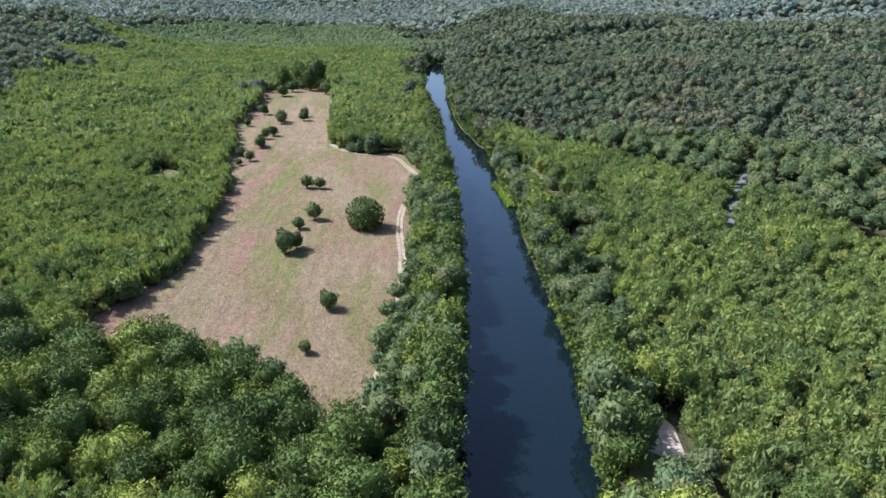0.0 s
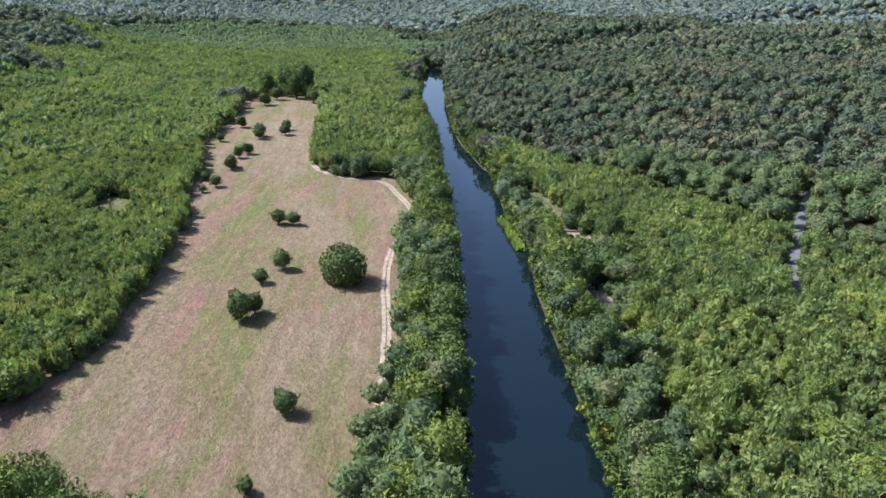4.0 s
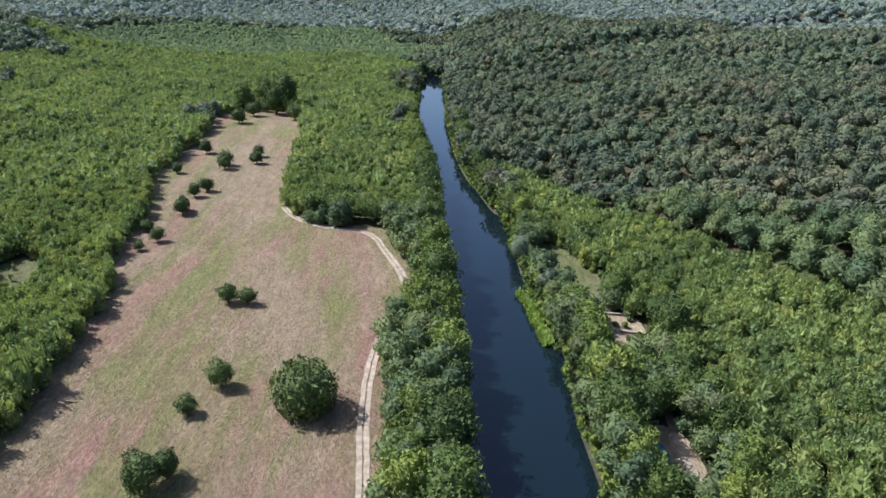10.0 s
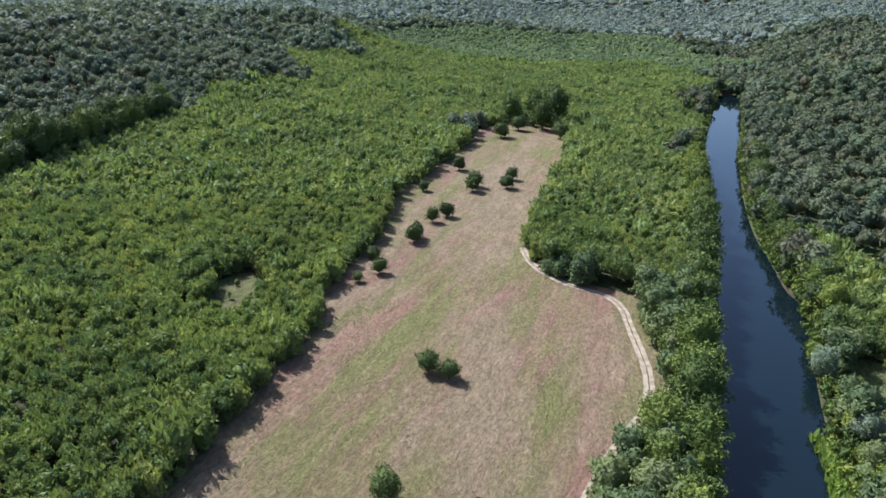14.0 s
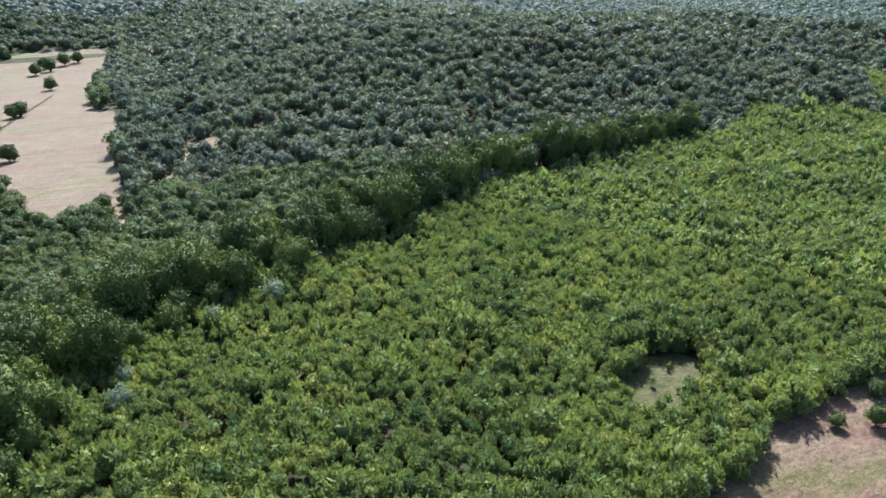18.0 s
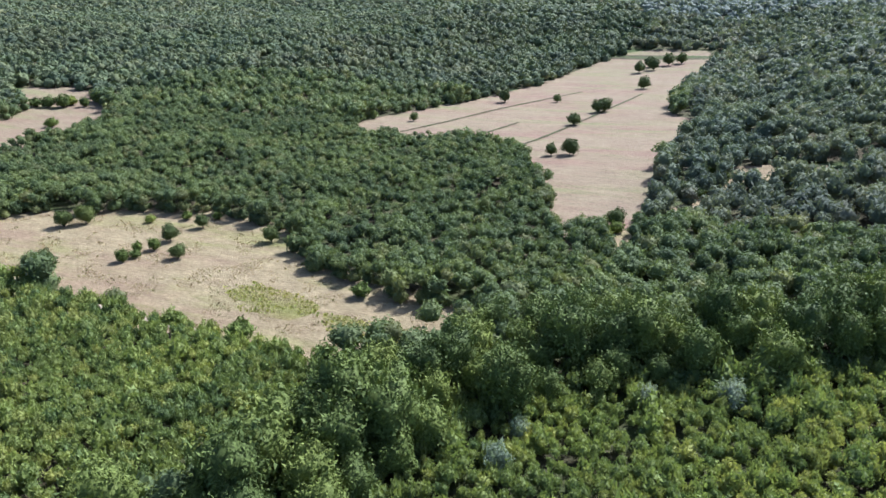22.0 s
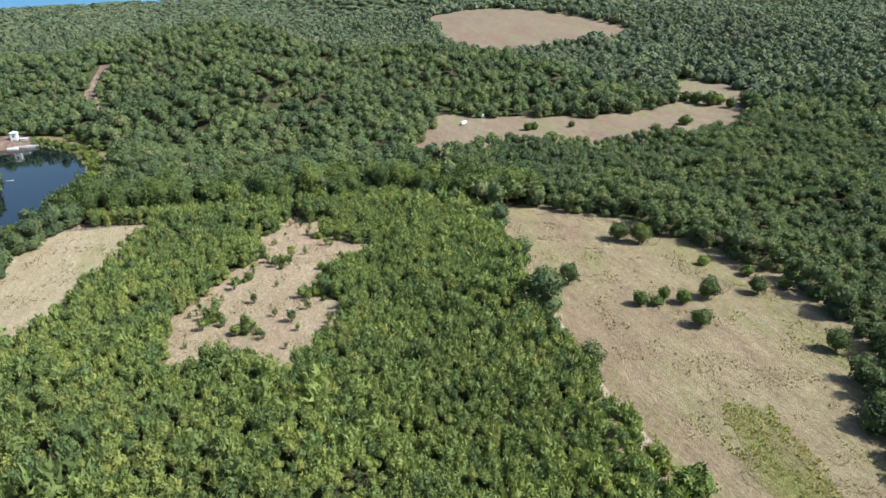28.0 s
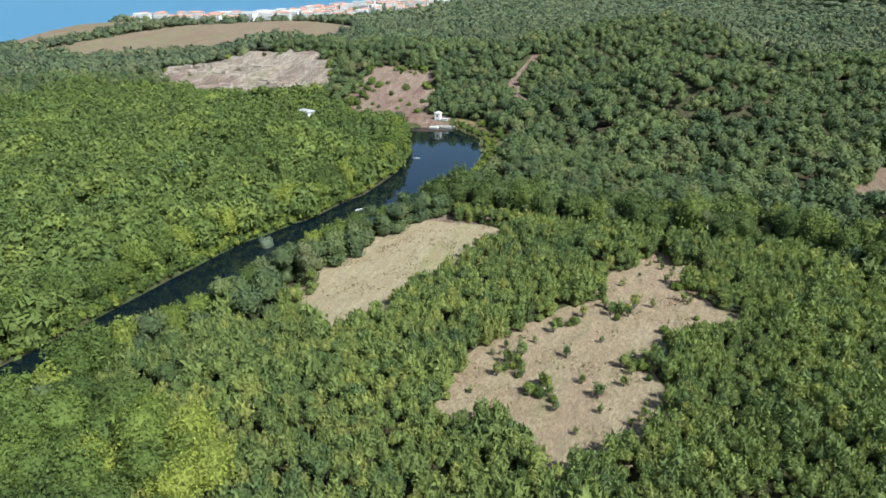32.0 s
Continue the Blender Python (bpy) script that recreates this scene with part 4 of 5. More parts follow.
MODELS = {"river": [tree_model("riverside_tree", 10 + k, 2100, 0.050, LEAF_RIVER, 0.9 + 0.09 * k, 0.42, 34, -0.7, 0.40) for k in range(6)],
          "big": [tree_model("broadleaf_tree", 130 + k, 2900, 0.043, LEAF_RIVER, 0.9 + 0.1 * k, 0.42, 42, -0.7, 0.38) for k in range(4)],
          "belt": [tree_model("belt_tree", 110 + k, 2300, 0.048, LEAF_BELT, 1.0 + 0.12 * k, 0.5, 30, -0.7, 0.42) for k in range(4)],
          "field": [tree_model("field_tree", 30 + k, 1900, 0.050, LEAF_FIELD, 0.85 + 0.08 * k, 0.22, 18, -0.6) for k in range(4)],
          "bush": [tree_model("bush", 50 + k, 620, 0.085, LEAF_RIVER, 0.8 + 0.1 * k, 0.08, 12, -0.5) for k in range(3)],
          "round": [tree_model("round_tree", 71, 1700, 0.062, LEAF_FIELD, 0.86, 0.02, 60, -0.75, 0.16)],
          "sapling": [tree_model("sapling", 80 + k, 170, 0.115, LEAF_YOUNG, 1.25, 0.15, 5, -0.7, 0.7, 0) for k in range(3)],
          "willow": [tree_model("willow", 60 + k, 1300, 0.060, LEAF_WILLOW, 1.05, 0.2, 12, -0.7) for k in range(2)]}
KIND_LABEL = {"big": ("big spreading broadleaf tree", "tree"), "belt": ("tall broadleaf tree in the dark belt along the creek", "tree"), "round": ("large round dense tree on dry pasture", "tree"), "sapling": ("thin sapling on bare sandy ground", "sapling"), "river": ("tall dark green broadleaf tree in the riverside row", "tree"), "field": ("lone round-crowned tree standing in dry grass", "tree"),
              "bush": ("low rounded green bush in dry grass", "bush"), "willow": ("pale grey-green willow at the wood's edge", "tree")}
USED = {}
tree_rng = random.Random(4)


def plant(kind, x, y, r, label="", group="", squash=1.0, name=""):
    k = tree_rng.randrange(len(MODELS[kind]))
    model = MODELS[kind][k]
    z = float(land(x, y))
    m = pose(x, y, z, 0, 0, tree_rng.uniform(0, 360))
    if (kind, k) in USED:
        ob = copy_thing(model, m)
    else:
        USED[kind, k] = ob = model
        ob.matrix_basis = m
    ob.scale = (r, r, r * squash * tree_rng.uniform(0.92, 1.1))
    lab, cat = KIND_LABEL[kind]
    if name:
        ob.name = name
    return tagged(ob, label or lab, cat, group or kind + " trees", "")


# trees in the pasture
for x, y, r in ((-36, 255.5, 3.0), (-31, 254.5, 2.6), (-29, 218.5, 3.3), (-33, 209.5, 2.5), (-34, 189, 4.0), (-31.5, 192, 3.0), (-18, 151.5, 3.0), (-21, 130.5, 1.7),
                (-66, 322, 3.2), (-66.5, 326, 3.0), (-67, 341, 2.7), (-64.5, 348, 3.2), (-82, 372, 2.6), (-65, 379, 3.6), (-66, 385, 3.6), (-54, 388, 3.6), (-55, 400, 3.0),
                (-79, 405, 3.4), (-72, 306, 2.6), (-66, 297, 2.6), (-69, 290, 1.9), (-79, 472, 5.0), (-70, 506, 4.0), (-51, 483, 5.0), (-75, 492, 5.0)):
    plant("field", x, y, r, "", "pasture trees")
plant("round", -11.8, 210.5, 6.4, "large round dense tree on dry pasture beside the track", "pasture trees")
for x, y, r in ((-64, 500, 7.0), (-72, 520, 8.0), (-60, 518, 8.0), (-84, 512, 7.0)):
    plant("river", x, y, r, "tall dark tree at the pasture's far end", "pasture end trees")
# trees in the meadows
for x, y, r in ((-196, -5, 3.9), (-201, -0.5, 3.8), (-160, 4, 1.6), (-167, 22, 3.2), (-198, 40, 3.4), (-212, 41, 2.8), (-187, 53, 3.1), (-209, 71, 3.2)):
    plant("field", x, y, r, "", "meadow trees")
for x, y, r in ((-179, 39, 2.6), (-183, 40, 2.2), (-187, 37, 2.0), (-190, 41, 2.6), (-152, 103, 4.2), (-183, 118, 3.2), (-217, 30, 2.4), (-221, 40, 2.2), (-232, -168, 3.0), (-210, 20, 2.2)):
    plant("bush", x, y, r, "", "meadow bushes")
for x, y, r in ((-488, 62, 5.0), (-498, 96, 3.0), (-424, 123, 5.0), (-470, 132, 5.5), (-466, 129, 5.0), (-568, 144, 5.5), (-354, 136, 5.0), (-350, 128, 3.2), (-259, 172, 4.0), (-271, 182, 4.0),
                (-277, 144, 4.5), (-408, 31, 3.0), (-650, 130, 6.0), (-665, 140, 6.0), (-680, 135, 6.0), (-690, 150, 6.0), (-700, 160, 6.0)):
    plant("field", x, y, r, "dark round tree in the pale valley meadow", "valley trees")
# saplings in the sandy clearing, singly and in ragged clumps
for x, y, r in ((-84, 12, 1.6), (-93, 25, 2.0), (-95, -17, 2.2), (-90, -11, 1.8), (-79, 2, 1.6), (-75, 15, 2.2), (-77, 23, 1.5), (-82, 25, 1.8), (-73, 19, 2.0), (-86, 32, 1.4), (-89, 21, 1.3),
                (-96, 12, 1.8), (-84, -8, 1.7), (-99, -19, 1.2), (-90, 3, 0.9), (-92, -14, 1.7), (-88, -15, 1.6), (-94, -12, 1.4), (-72, 24, 1.8), (-76, 20, 1.6), (-80, 29, 1.4), (-84, 28, 1.5), (-97, 19, 1.4),
                (-100, 8, 1.8), (-94, 30, 1.0), (-91, 38, 0.9), (-69, 32, 0.9), (-98, 14, 1.3), (-103, 10, 1.9), (-101, -36, 1.2), (-96, -46, 0.9), (-76, 8, 0.9), (-70, 8, 1.2), (-106, -25, 1.6)):
    plant("sapling", x, y, r * 1.25, "thin sapling on bare sandy ground", "saplings")
clump_rng = random.Random(19)
for x, y, n, w in ((-107, -4, 16, 5.0), (-113, -12, 12, 5.0), (-108, 8, 16, 4.5), (-91, -14, 7, 3.5), (-74, 20, 8, 3.5), (-104, -33, 8, 3.5), (-82, 27, 6, 3.0), (-100, 11, 7, 3.0), (-82, -4, 5, 2.5), (-28, 19, 6, 2.6), (-24, 21, 5, 2.2)):
    for _ in range(n):
        plant("bush", x + clump_rng.gauss(0, w * 0.5), y + clump_rng.gauss(0, w * 0.5), clump_rng.uniform(0.6, 1.7), "light green scrub spreading over sandy soil", "clearing scrub", 1.1)
for x, y, r in ((-254, 173, 3.4), (-247, 171, 2.6), (-267, 179, 2.8), (-262, 189, 2.4), (-280, 199, 2.6), (-299, 196, 3.2), (-304, 190, 3.4), (-322, 204, 3.0), (-336, 199, 2.4), (-318, 216, 2.6), (-270, 184, 1.8), (-244, 184, 2.2)):
    plant("bush", x, y, r, "dark shrub beside the sandy valley track", "track shrubs")
for x, y, r in ((-94, 269, 1.3), (-97, 276, 1.1), (-90, 272, 1.0), (-95, 262, 1.2)):
    plant("sapling", x, y, r, "thin sapling in the plantation's grassy gap", "gap saplings")
for x, y, r in ((53, 205, 3.6), (60, 200, 3.4), (59.5, 184, 3.8), (63, 178, 3.6), (58, 175, 3.2), (50, 176, 3.4), (64, 207, 3.6), (56, 181, 3.0)):
    plant("river", x, y, r, "tall broadleaf tree shading the bank", "bank trees", 1.0, "bank_tree")
# riverside rows
for line, inset, step, r0, r1, ybounds in ((WEST_BANK, 0.6, 6.4, 3.4, 6.4, (-60, 480)), (WEST_BANK, -6.2, 7.5, 2.8, 4.8, (85, 300)), (EAST_BANK, -2.4, 6.6, 3.2, 5.8, (-190, 480))):
    for x, y, nx_, ny_ in along(line, step):
        spread_ = tree_rng.uniform(r0, r1) * (0.85 if line is EAST_BANK and y > 240 else 1.0)
        back = inset - 0.8 * spread_
        px_, py_ = x + nx_ * back + tree_rng.uniform(-0.7, 0.7), y + ny_ * back + tree_rng.uniform(-1.5, 1.5)
        if not ybounds[0] < y < ybounds[1]:
            continue
        if line is EAST_BANK and 250 < y < 298 and tree_rng.random() < 0.85:
            continue
        a = np.array([[px_], [py_]])
        if max(float(signed(p, a[0], a[1])[0]) for p in (FIELD, HAYFIELD, RIVER, GARDEN, GLADE)) > -1.5:
            continue
        if max(float(signed(p, a[0], a[1])[0]) for p in (BEACH, BANK_GRASS)) > -3.0:
            continue
        low = 0.68 if line is WEST_BANK and y < 45 else 1.0
        plant("river", px_, py_, spread_ * low, "", "riverside trees")
# the tall belt between plantation and oak wood, and the big trees at the pasture's foot
for off in (-3.5, 4.0):
    for x, y, nx_, ny_ in along(BELT, 8.2):
        px_, py_ = x + nx_ * off + tree_rng.uniform(-1.5, 1.5), y + ny_ * off + tree_rng.uniform(-2.5, 2.5)
        if signed(MEADOW, np.array([px_]), np.array([py_]))[0] > -6.5:
            continue
        plant("belt", px_, py_, tree_rng.uniform(4.4, 7.6), "tall broadleaf tree in the dark belt along the creek", "belt trees", 1.1, "belt_tree")
for off in (-10.5, 11.0):
    for x, y, nx_, ny_ in along(BELT[4:-1], 8.5):
        px_, py_ = x + nx_ * off + tree_rng.uniform(-2, 2), y + ny_ * off + tree_rng.uniform(-2.5, 2.5)
        if free(np.array([px_]), np.array([py_]), 6.5)[0] and tree_rng.random() < (0.85 if x > -175 else 0.45):
            plant("belt", px_, py_, tree_rng.uniform(3.6, 6.2), "tall broadleaf tree in the dark belt along the creek", "belt trees", 1.0, "belt_tree")
BIG = [(-75, 134), (-60, 126), (-38, 120), (-20, 108), (-16, 96), (-5, 96), (-2, 50), (-2, 25), (-14, 28), (-40, 55), (-64, 88), (-86, 118)]
bx, by = grid_points(np.random.default_rng(8), (-90, 20), (2, 136), 7.2, 0.3)
for x, y in zip(bx, by):
    a, b = np.array([x]), np.array([y])
    if signed(BIG, a, b)[0] > -1 and signed(FIELD, a, b)[0] > -36 and free(a, b, 2.0)[0] and math.hypot(x + 11, y - 98) > 7:
        plant("big", x, y, tree_rng.uniform(4.0, 6.0), "big spreading broadleaf tree at the pasture's foot", "big trees", 1.0, "broadleaf_tree")
for off in (0.0, 8.5):
    for x, y, nx_, ny_ in along([(-12, -78), (-45, -80), (-95, -76), (-140, -82), (-170, -62), (-188, -50)], 8.4):
        px_, py_ = x + nx_ * off + tree_rng.uniform(-2, 2), y + ny_ * off + tree_rng.uniform(-2, 2)
        if free(np.array([px_]), np.array([py_]), 3.0)[0]:
            plant("belt", px_, py_, tree_rng.uniform(4.6, 6.6), "tall broadleaf tree between plantation and oak wood", "edge trees", 0.95, "edge_tree")
east_rng = random.Random(15)
for _ in range(420):
    x, y = east_rng.uniform(48, 140), east_rng.uniform(50, 330)
    a, b = np.array([x]), np.array([y])
    if inside(PLANT_EAST, a, b)[0] and free(a, b, 3.0)[0] and min(math.hypot(x - p, y - q) for p, q in BEACH + BANK_GRASS) > 5 and east_rng.random() < 0.42:
        plant("river", x, y, east_rng.uniform(2.2, 4.0), "taller broadleaf tree in the young plantation", "plantation trees", 0.95, "broadleaf_tree")
for k, (x, y) in enumerate(((0, 108), (1.2, 115), (2.2, 122), (3.2, 130), (4.2, 138), (5, 147), (5.4, 156), (5.8, 166), (5.8, 176), (5.4, 187), (5, 198), (5.4, 210), (7, 222))):
    plant("river", x + 1.4, y, 3.4 + 0.35 * (k * 7 % 4), "broadleaf tree overhanging the pasture track", "riverside trees")
for x, y, r in ((52, 212, 5.2), (58.5, 206, 5.0), (63, 198, 4.6), (46, 206, 5.0), (61, 215, 5.0), (45, 214, 5.0), (62, 189, 4.4), (45, 182, 4.6), (66, 222, 4.6), (66, 232, 4.8), (67, 242, 4.4), (46, 226, 4.4),
                (47, 236, 4.2), (48, 245, 4.4), (60, 252, 4.6), (51, 108, 4.8), (46, 110, 5.2), (40, 110, 4.8), (45, 160, 4.6), (50, 166, 4.2)):
    plant("river", x, y, r, "tall broadleaf tree shading the bank", "bank trees", 1.0, "bank_tree")
for x, y, r in ((-129, 173, 3.2), (-139, 174, 2.6), (-157, 194, 2.8), (-161, 209, 3.6), (-172, 214, 3.5), (-185, 205, 3.0), (18, -25, 3.0), (45, 262, 3.5), (41, 284, 3.5)):
    plant("willow", x, y, r, "", "willows", 1.15)


# ---------------------------------------------------------------- grass tufts, herbs and ditches
def tuft_kind(rng, blades):
    v = []
    for _ in range(blades):
        a, w = rng.uniform(0, 6.283), rng.uniform(0.25, 0.5)
        d = np.array((math.cos(a), math.sin(a), 0))
        s = np.array((-d[1], d[0], 0)) * w
        foot = d * rng.uniform(0, 0.35)
        v += [foot - s, foot + s, foot + d * rng.uniform(0.3, 0.7) + np.array((0, 0, rng.uniform(0.5, 1.0)))]
    return np.array(v), np.arange(blades * 3).reshape(-1, 3), np.zeros((0, 4), int)


def tufts(name, polys, step, lo, hi, mat, label, seed, keep=0.0, scale=0.07, blades=4):
    rng = np.random.default_rng(seed)
    kinds = [tuft_kind(rng, blades) for _ in range(5)]
    P = []
    for poly in polys:
        xs, ys = [p[0] for p in poly], [p[1] for p in poly]
        x, y = grid_points(rng, (min(xs), min(ys)), (max(xs), max(ys)), step, 0.5)
        m = inside(poly, x, y)
        x, y = x[m], y[m]
        g = np.array([noise.noise((a * scale, b * scale, seed)) + 0.5 * noise.noise((a * scale * 4, b * scale * 4, seed)) for a, b in zip(x, y)])
        m = g > keep
        P.append(np.stack([x[m], y[m], land(x[m], y[m])], 1))
    P = np.concatenate(P)
    scatter(name, kinds, P, rng.uniform(lo, hi, len(P)), rng.uniform(0.6, 1.1, len(P)), mat, label, rng, "grass")


NEAR_FIELD = [p for p in FIELD if p[1] < 330]
tufts("straw_tufts", [NEAR_FIELD], 1.2, 0.16, 0.42, STRAW, "dry straw tufts all over the pasture", 3, -0.1)
tufts("meadow_tufts", [MEADOW, CLEARING, HAYFIELD], 0.9, 0.2, 0.6, STRAW, "dry brown tussocks on the meadow", 4, 0.16, 0.11)
HERB_PATCH = [(-175, 79), (-181, 85), (-178, 102), (-175, 110), (-170, 113), (-166, 105), (-164, 93)]
HERB_PATCH_LOW = [(-169, 112), (-172, 117), (-171, 129), (-173, 137), (-168, 144), (-162, 141), (-161, 131), (-161, 122)]
sheet("herb_patch", HERB_PATCH, HERB_MAT, "yellow-green damp patch in the dry meadow", 0.12, 2, 5.0, "meadow", land, None, -1.5)
sheet("herb_patch_low", HERB_PATCH_LOW, HERB_MAT, "yellow-green damp patch in the dry meadow", 0.12, 2, 5.0, "meadow", land, None, -1.5)
tufts("yellow_herbs", [HERB_PATCH, HERB_PATCH_LOW], 0.75, 0.3, 0.8, HERB, "yellow-green herbs in a damp patch", 5, -0.15, 0.2, 5)
for line in ([(-377, 37), (-419, 53), (-464, 66), (-546, 103)], [(-366, 76), (-396, 84), (-422, 91)], [(-367, 109), (-395, 117), (-457, 129), (-543, 146)]):
    ribbon("ditch", line, 0.9, FLOOR_MAT, "dark overgrown ditch across the valley meadow", 0.6, "ditch", 0.0, 0.8)
sheet("valley_foot", [(-236, 170), (-246, 172), (-262, 180), (-284, 190), (-312, 199), (-334, 206), (-332, 218), (-308, 210), (-284, 201), (-258, 189), (-238, 183)], MEADOW_MAT, "dry reddish grass strip along the sandy track", 0.5, 5, 2.0, "meadow", land, None, 1.0)
ribbon("valley_track", VALLEY_PATH[:5], 1.1, TRACK_MAT, "sandy track along the wood's edge", 0.9, "track", 0.0, 0.5)
ribbon("site_road", SITE_ROAD, 3.2, STONE, "grey gravel road between the trees by the lake", 0.5, "road", 0.0, 0.6)
sheet("marsh_edge", [(-21, -61), (-21, -71), (-31, -73), (-40, -71), (-45, -64), (-30, -61)], CLIFF_MAT, "reddish-brown dried marsh above the stubble field", 0.1, 3, 1.0, "marsh", land, None, 0.5)


# ---------------------------------------------------------------- built things
PLASTER = plain("white_plaster", (0.54, 0.52, 0.49), 0.85, 0, 0.08)
CREAM = plain("cream_plaster", (0.50, 0.43, 0.33), 0.85, 0, 0.1)
TILE = plain("red_roof_tiles", (0.40, 0.21, 0.15), 0.85, 0, 0.3)
CONCRETE = plain("grey_concrete", (0.40, 0.38, 0.35), 0.9, 0, 0.2)
GLASS_DARK = plain("dark_window_glass", (0.05, 0.06, 0.07), 0.15, 0, 0.2)
WOOD_OLD = plain("weathered_timber", (0.24, 0.18, 0.12), 0.9, 0, 0.3)
PAINT_BLUE = plain("turquoise_boat_paint", (0.14, 0.42, 0.46), 0.5, 0, 0.15)
PAINT_WHITE = plain("white_boat_paint", (0.75, 0.76, 0.76), 0.45, 0, 0.06)
RUBBER = plain("tyre_rubber", (0.03, 0.03, 0.03), 0.9)
HUT_TIN = plain("grey_tin_roof", (0.42, 0.42, 0.42), 0.55, 0.3, 0.15)


def block(lo, hi, bevel=0.0):
    bm = bmesh.new()
    bmesh.ops.create_cube(bm, size=1)
    for v in bm.verts:
        v.co = Vector([lo[i] if v.co[i] < 0 else hi[i] for i in range(3)])
    if bevel:
        bmesh.ops.bevel(bm, geom=bm.edges[:], offset=bevel, segments=1, affect="EDGES")
    return bm


def piece(name, bm, mat, parent, label=""):
    me = bpy.data.meshes.new(name)
    bm.to_mesh(me)
    bm.free()
    me.materials.append(mat)
    return part(name, me, parent, label)


def hip_roof(w, d, z, rise, over=0.6, ridge=0.3):
    bm = bmesh.new()
    a, b = w / 2 + over, d / 2 + over
    r = max(a - b, a * ridge)
    base = [bm.verts.new(p) for p in ((-a, -b, z), (a, -b, z), (a, b, z), (-a, b, z))]
    eave = [bm.verts.new((v.co.x, v.co.y, z + 0.25)) for v in base]
    top = [bm.verts.new((-r, 0, z + rise)), bm.verts.new((r, 0, z + rise))]
    bm.faces.new(base[::-1])
    for k in range(4):
        bm.faces.new((base[k], base[(k + 1) % 4], eave[(k + 1) % 4], eave[k]))
    bm.faces.new((eave[0], eave[1], top[1], top[0]))
    bm.faces.new((eave[2], eave[3], top[0], top[1]))
    bm.faces.new((eave[1], eave[2], top[1]))
    bm.faces.new((eave[3], eave[0], top[0]))
    return bm


def town_house(w, d, storeys, wall_mat, tiled, label):
    top = new("town_house")
    h = storeys * 3.0
    piece("wall", block((-w / 2, -d / 2, -2), (w / 2, d / 2, h), 0.1), wall_mat, top)
    if tiled:
        piece("roof", hip_roof(w, d, h, 2.6), TILE, top, "red tiled roof")
    else:
        bm = block((-w / 2 - 0.3, -d / 2 - 0.3, h), (w / 2 + 0.3, d / 2 + 0.3, h + 0.7), 0.08)
        piece("roof", bm, PLASTER, top, "flat roof with a parapet")
    for k in range(storeys):
        n = max(2, int(w // 3.2))
        for i in range(n):
            x = (i + 0.5) * w / n - w / 2
            for side in (1,):
                piece("window", block((x - 0.8, side * d / 2 - 0.06, k * 3 + 0.8), (x + 0.8, side * d / 2 + 0.06, k * 3 + 2.3)), GLASS_DARK, top)
        if k:
            for side in (1,):
                piece("balcony", block((-w / 2 + 0.5, side * (d / 2 + 0.6) - 0.6, k * 3 - 0.1), (w / 2 - 0.5, side * (d / 2 + 0.6) + 0.6, k * 3 + 0.9), 0.05), wall_mat, top)
    return tagged(top, label, "house", "town houses")


town_models = [town_house(16, 11, 3, PLASTER, True, "white plastered town house with a red tiled roof"),
               town_house(24, 12, 4, PLASTER, False, "white flat-roofed seaside hotel"),
               town_house(12, 10, 2, CREAM, True, "low cream house with a red roof"),
               town_house(18, 12, 4, PLASTER, True, "tall white guesthouse with a red roof")]
town_rng = random.Random(21)
spots, tries = [], 0
while len(spots) < 215 and tries < 12000:
    tries += 1
    f = town_rng.random() ** 1.1
    y = -640 - 800 * f
    x = town_rng.uniform(470 - 90 * min(1, f * 2.2), 730 + 40 * f)
    a, b = np.array([x]), np.array([y])
    if signed(TOWN, a, b)[0] < 8 or any(math.hypot(x - p, y - q) < 19 for p, q in spots):
        continue
    spots.append((x, y))
for k, (x, y) in enumerate(spots):
    i = town_rng.choice((0, 0, 1, 2, 2, 3))
    m = pose(x, y, float(land(x, y)), 0, 0, 30 + town_rng.uniform(-25, 25))
    if k < 4:
        town_models[k].matrix_basis = m
    else:
        copy_thing(town_models[i], m @ pose(0, 0, 0)).scale = (0.85, 0.85, 0.85)
trng = np.random.default_rng(31)
tx, ty = grid_points(trng, (380, -1500), (800, -620), 19)
ok = inside(TOWN, tx, ty) & (np.array([min(math.hypot(x - p, y - q) for p, q in spots) for x, y in zip(tx, ty)]) > 13) & (trng.random(tx.size) < 0.4)
tx, ty = tx[ok], ty[ok]
scatter("town_trees", [lump(trng) for _ in range(5)], np.stack([tx, ty, land(tx, ty) + 2], 1), trng.uniform(3, 5.5, tx.size), trng.uniform(0.8, 1.3, tx.size), LEAF_OAK, "trees between the houses of the town", trng, "trees")

# the lake's end: white tower house, low annexe, weir
tower = tagged(new("tower_house"), "white tower house on the concrete weir of the lake", "house")
tower.location = (35.5, -216.5, 0)
tower.scale = (0.72, 0.72, 0.78)
piece("wall", block((-2.2, -2.2, -3), (2.2, 2.2, 7.0), 0.06), PLASTER, tower)
piece("roof", hip_roof(4.4, 4.4, 7.0, 1.3, 0.4, 0.05), PLASTER, tower, "low white roof")
piece("annexe", block((-8.0, -1.8, -3), (-3.4, 1.8, 3.0), 0.06), PLASTER, tower)
piece("annexe_roof", block((-8.3, -2.1, 3.0), (-3.1, 2.1, 3.35), 0.05), CONCRETE, tower)
piece("porch", block((2.2, -1.6, -3), (5.2, 1.6, 2.4), 0.06), PLASTER, tower)
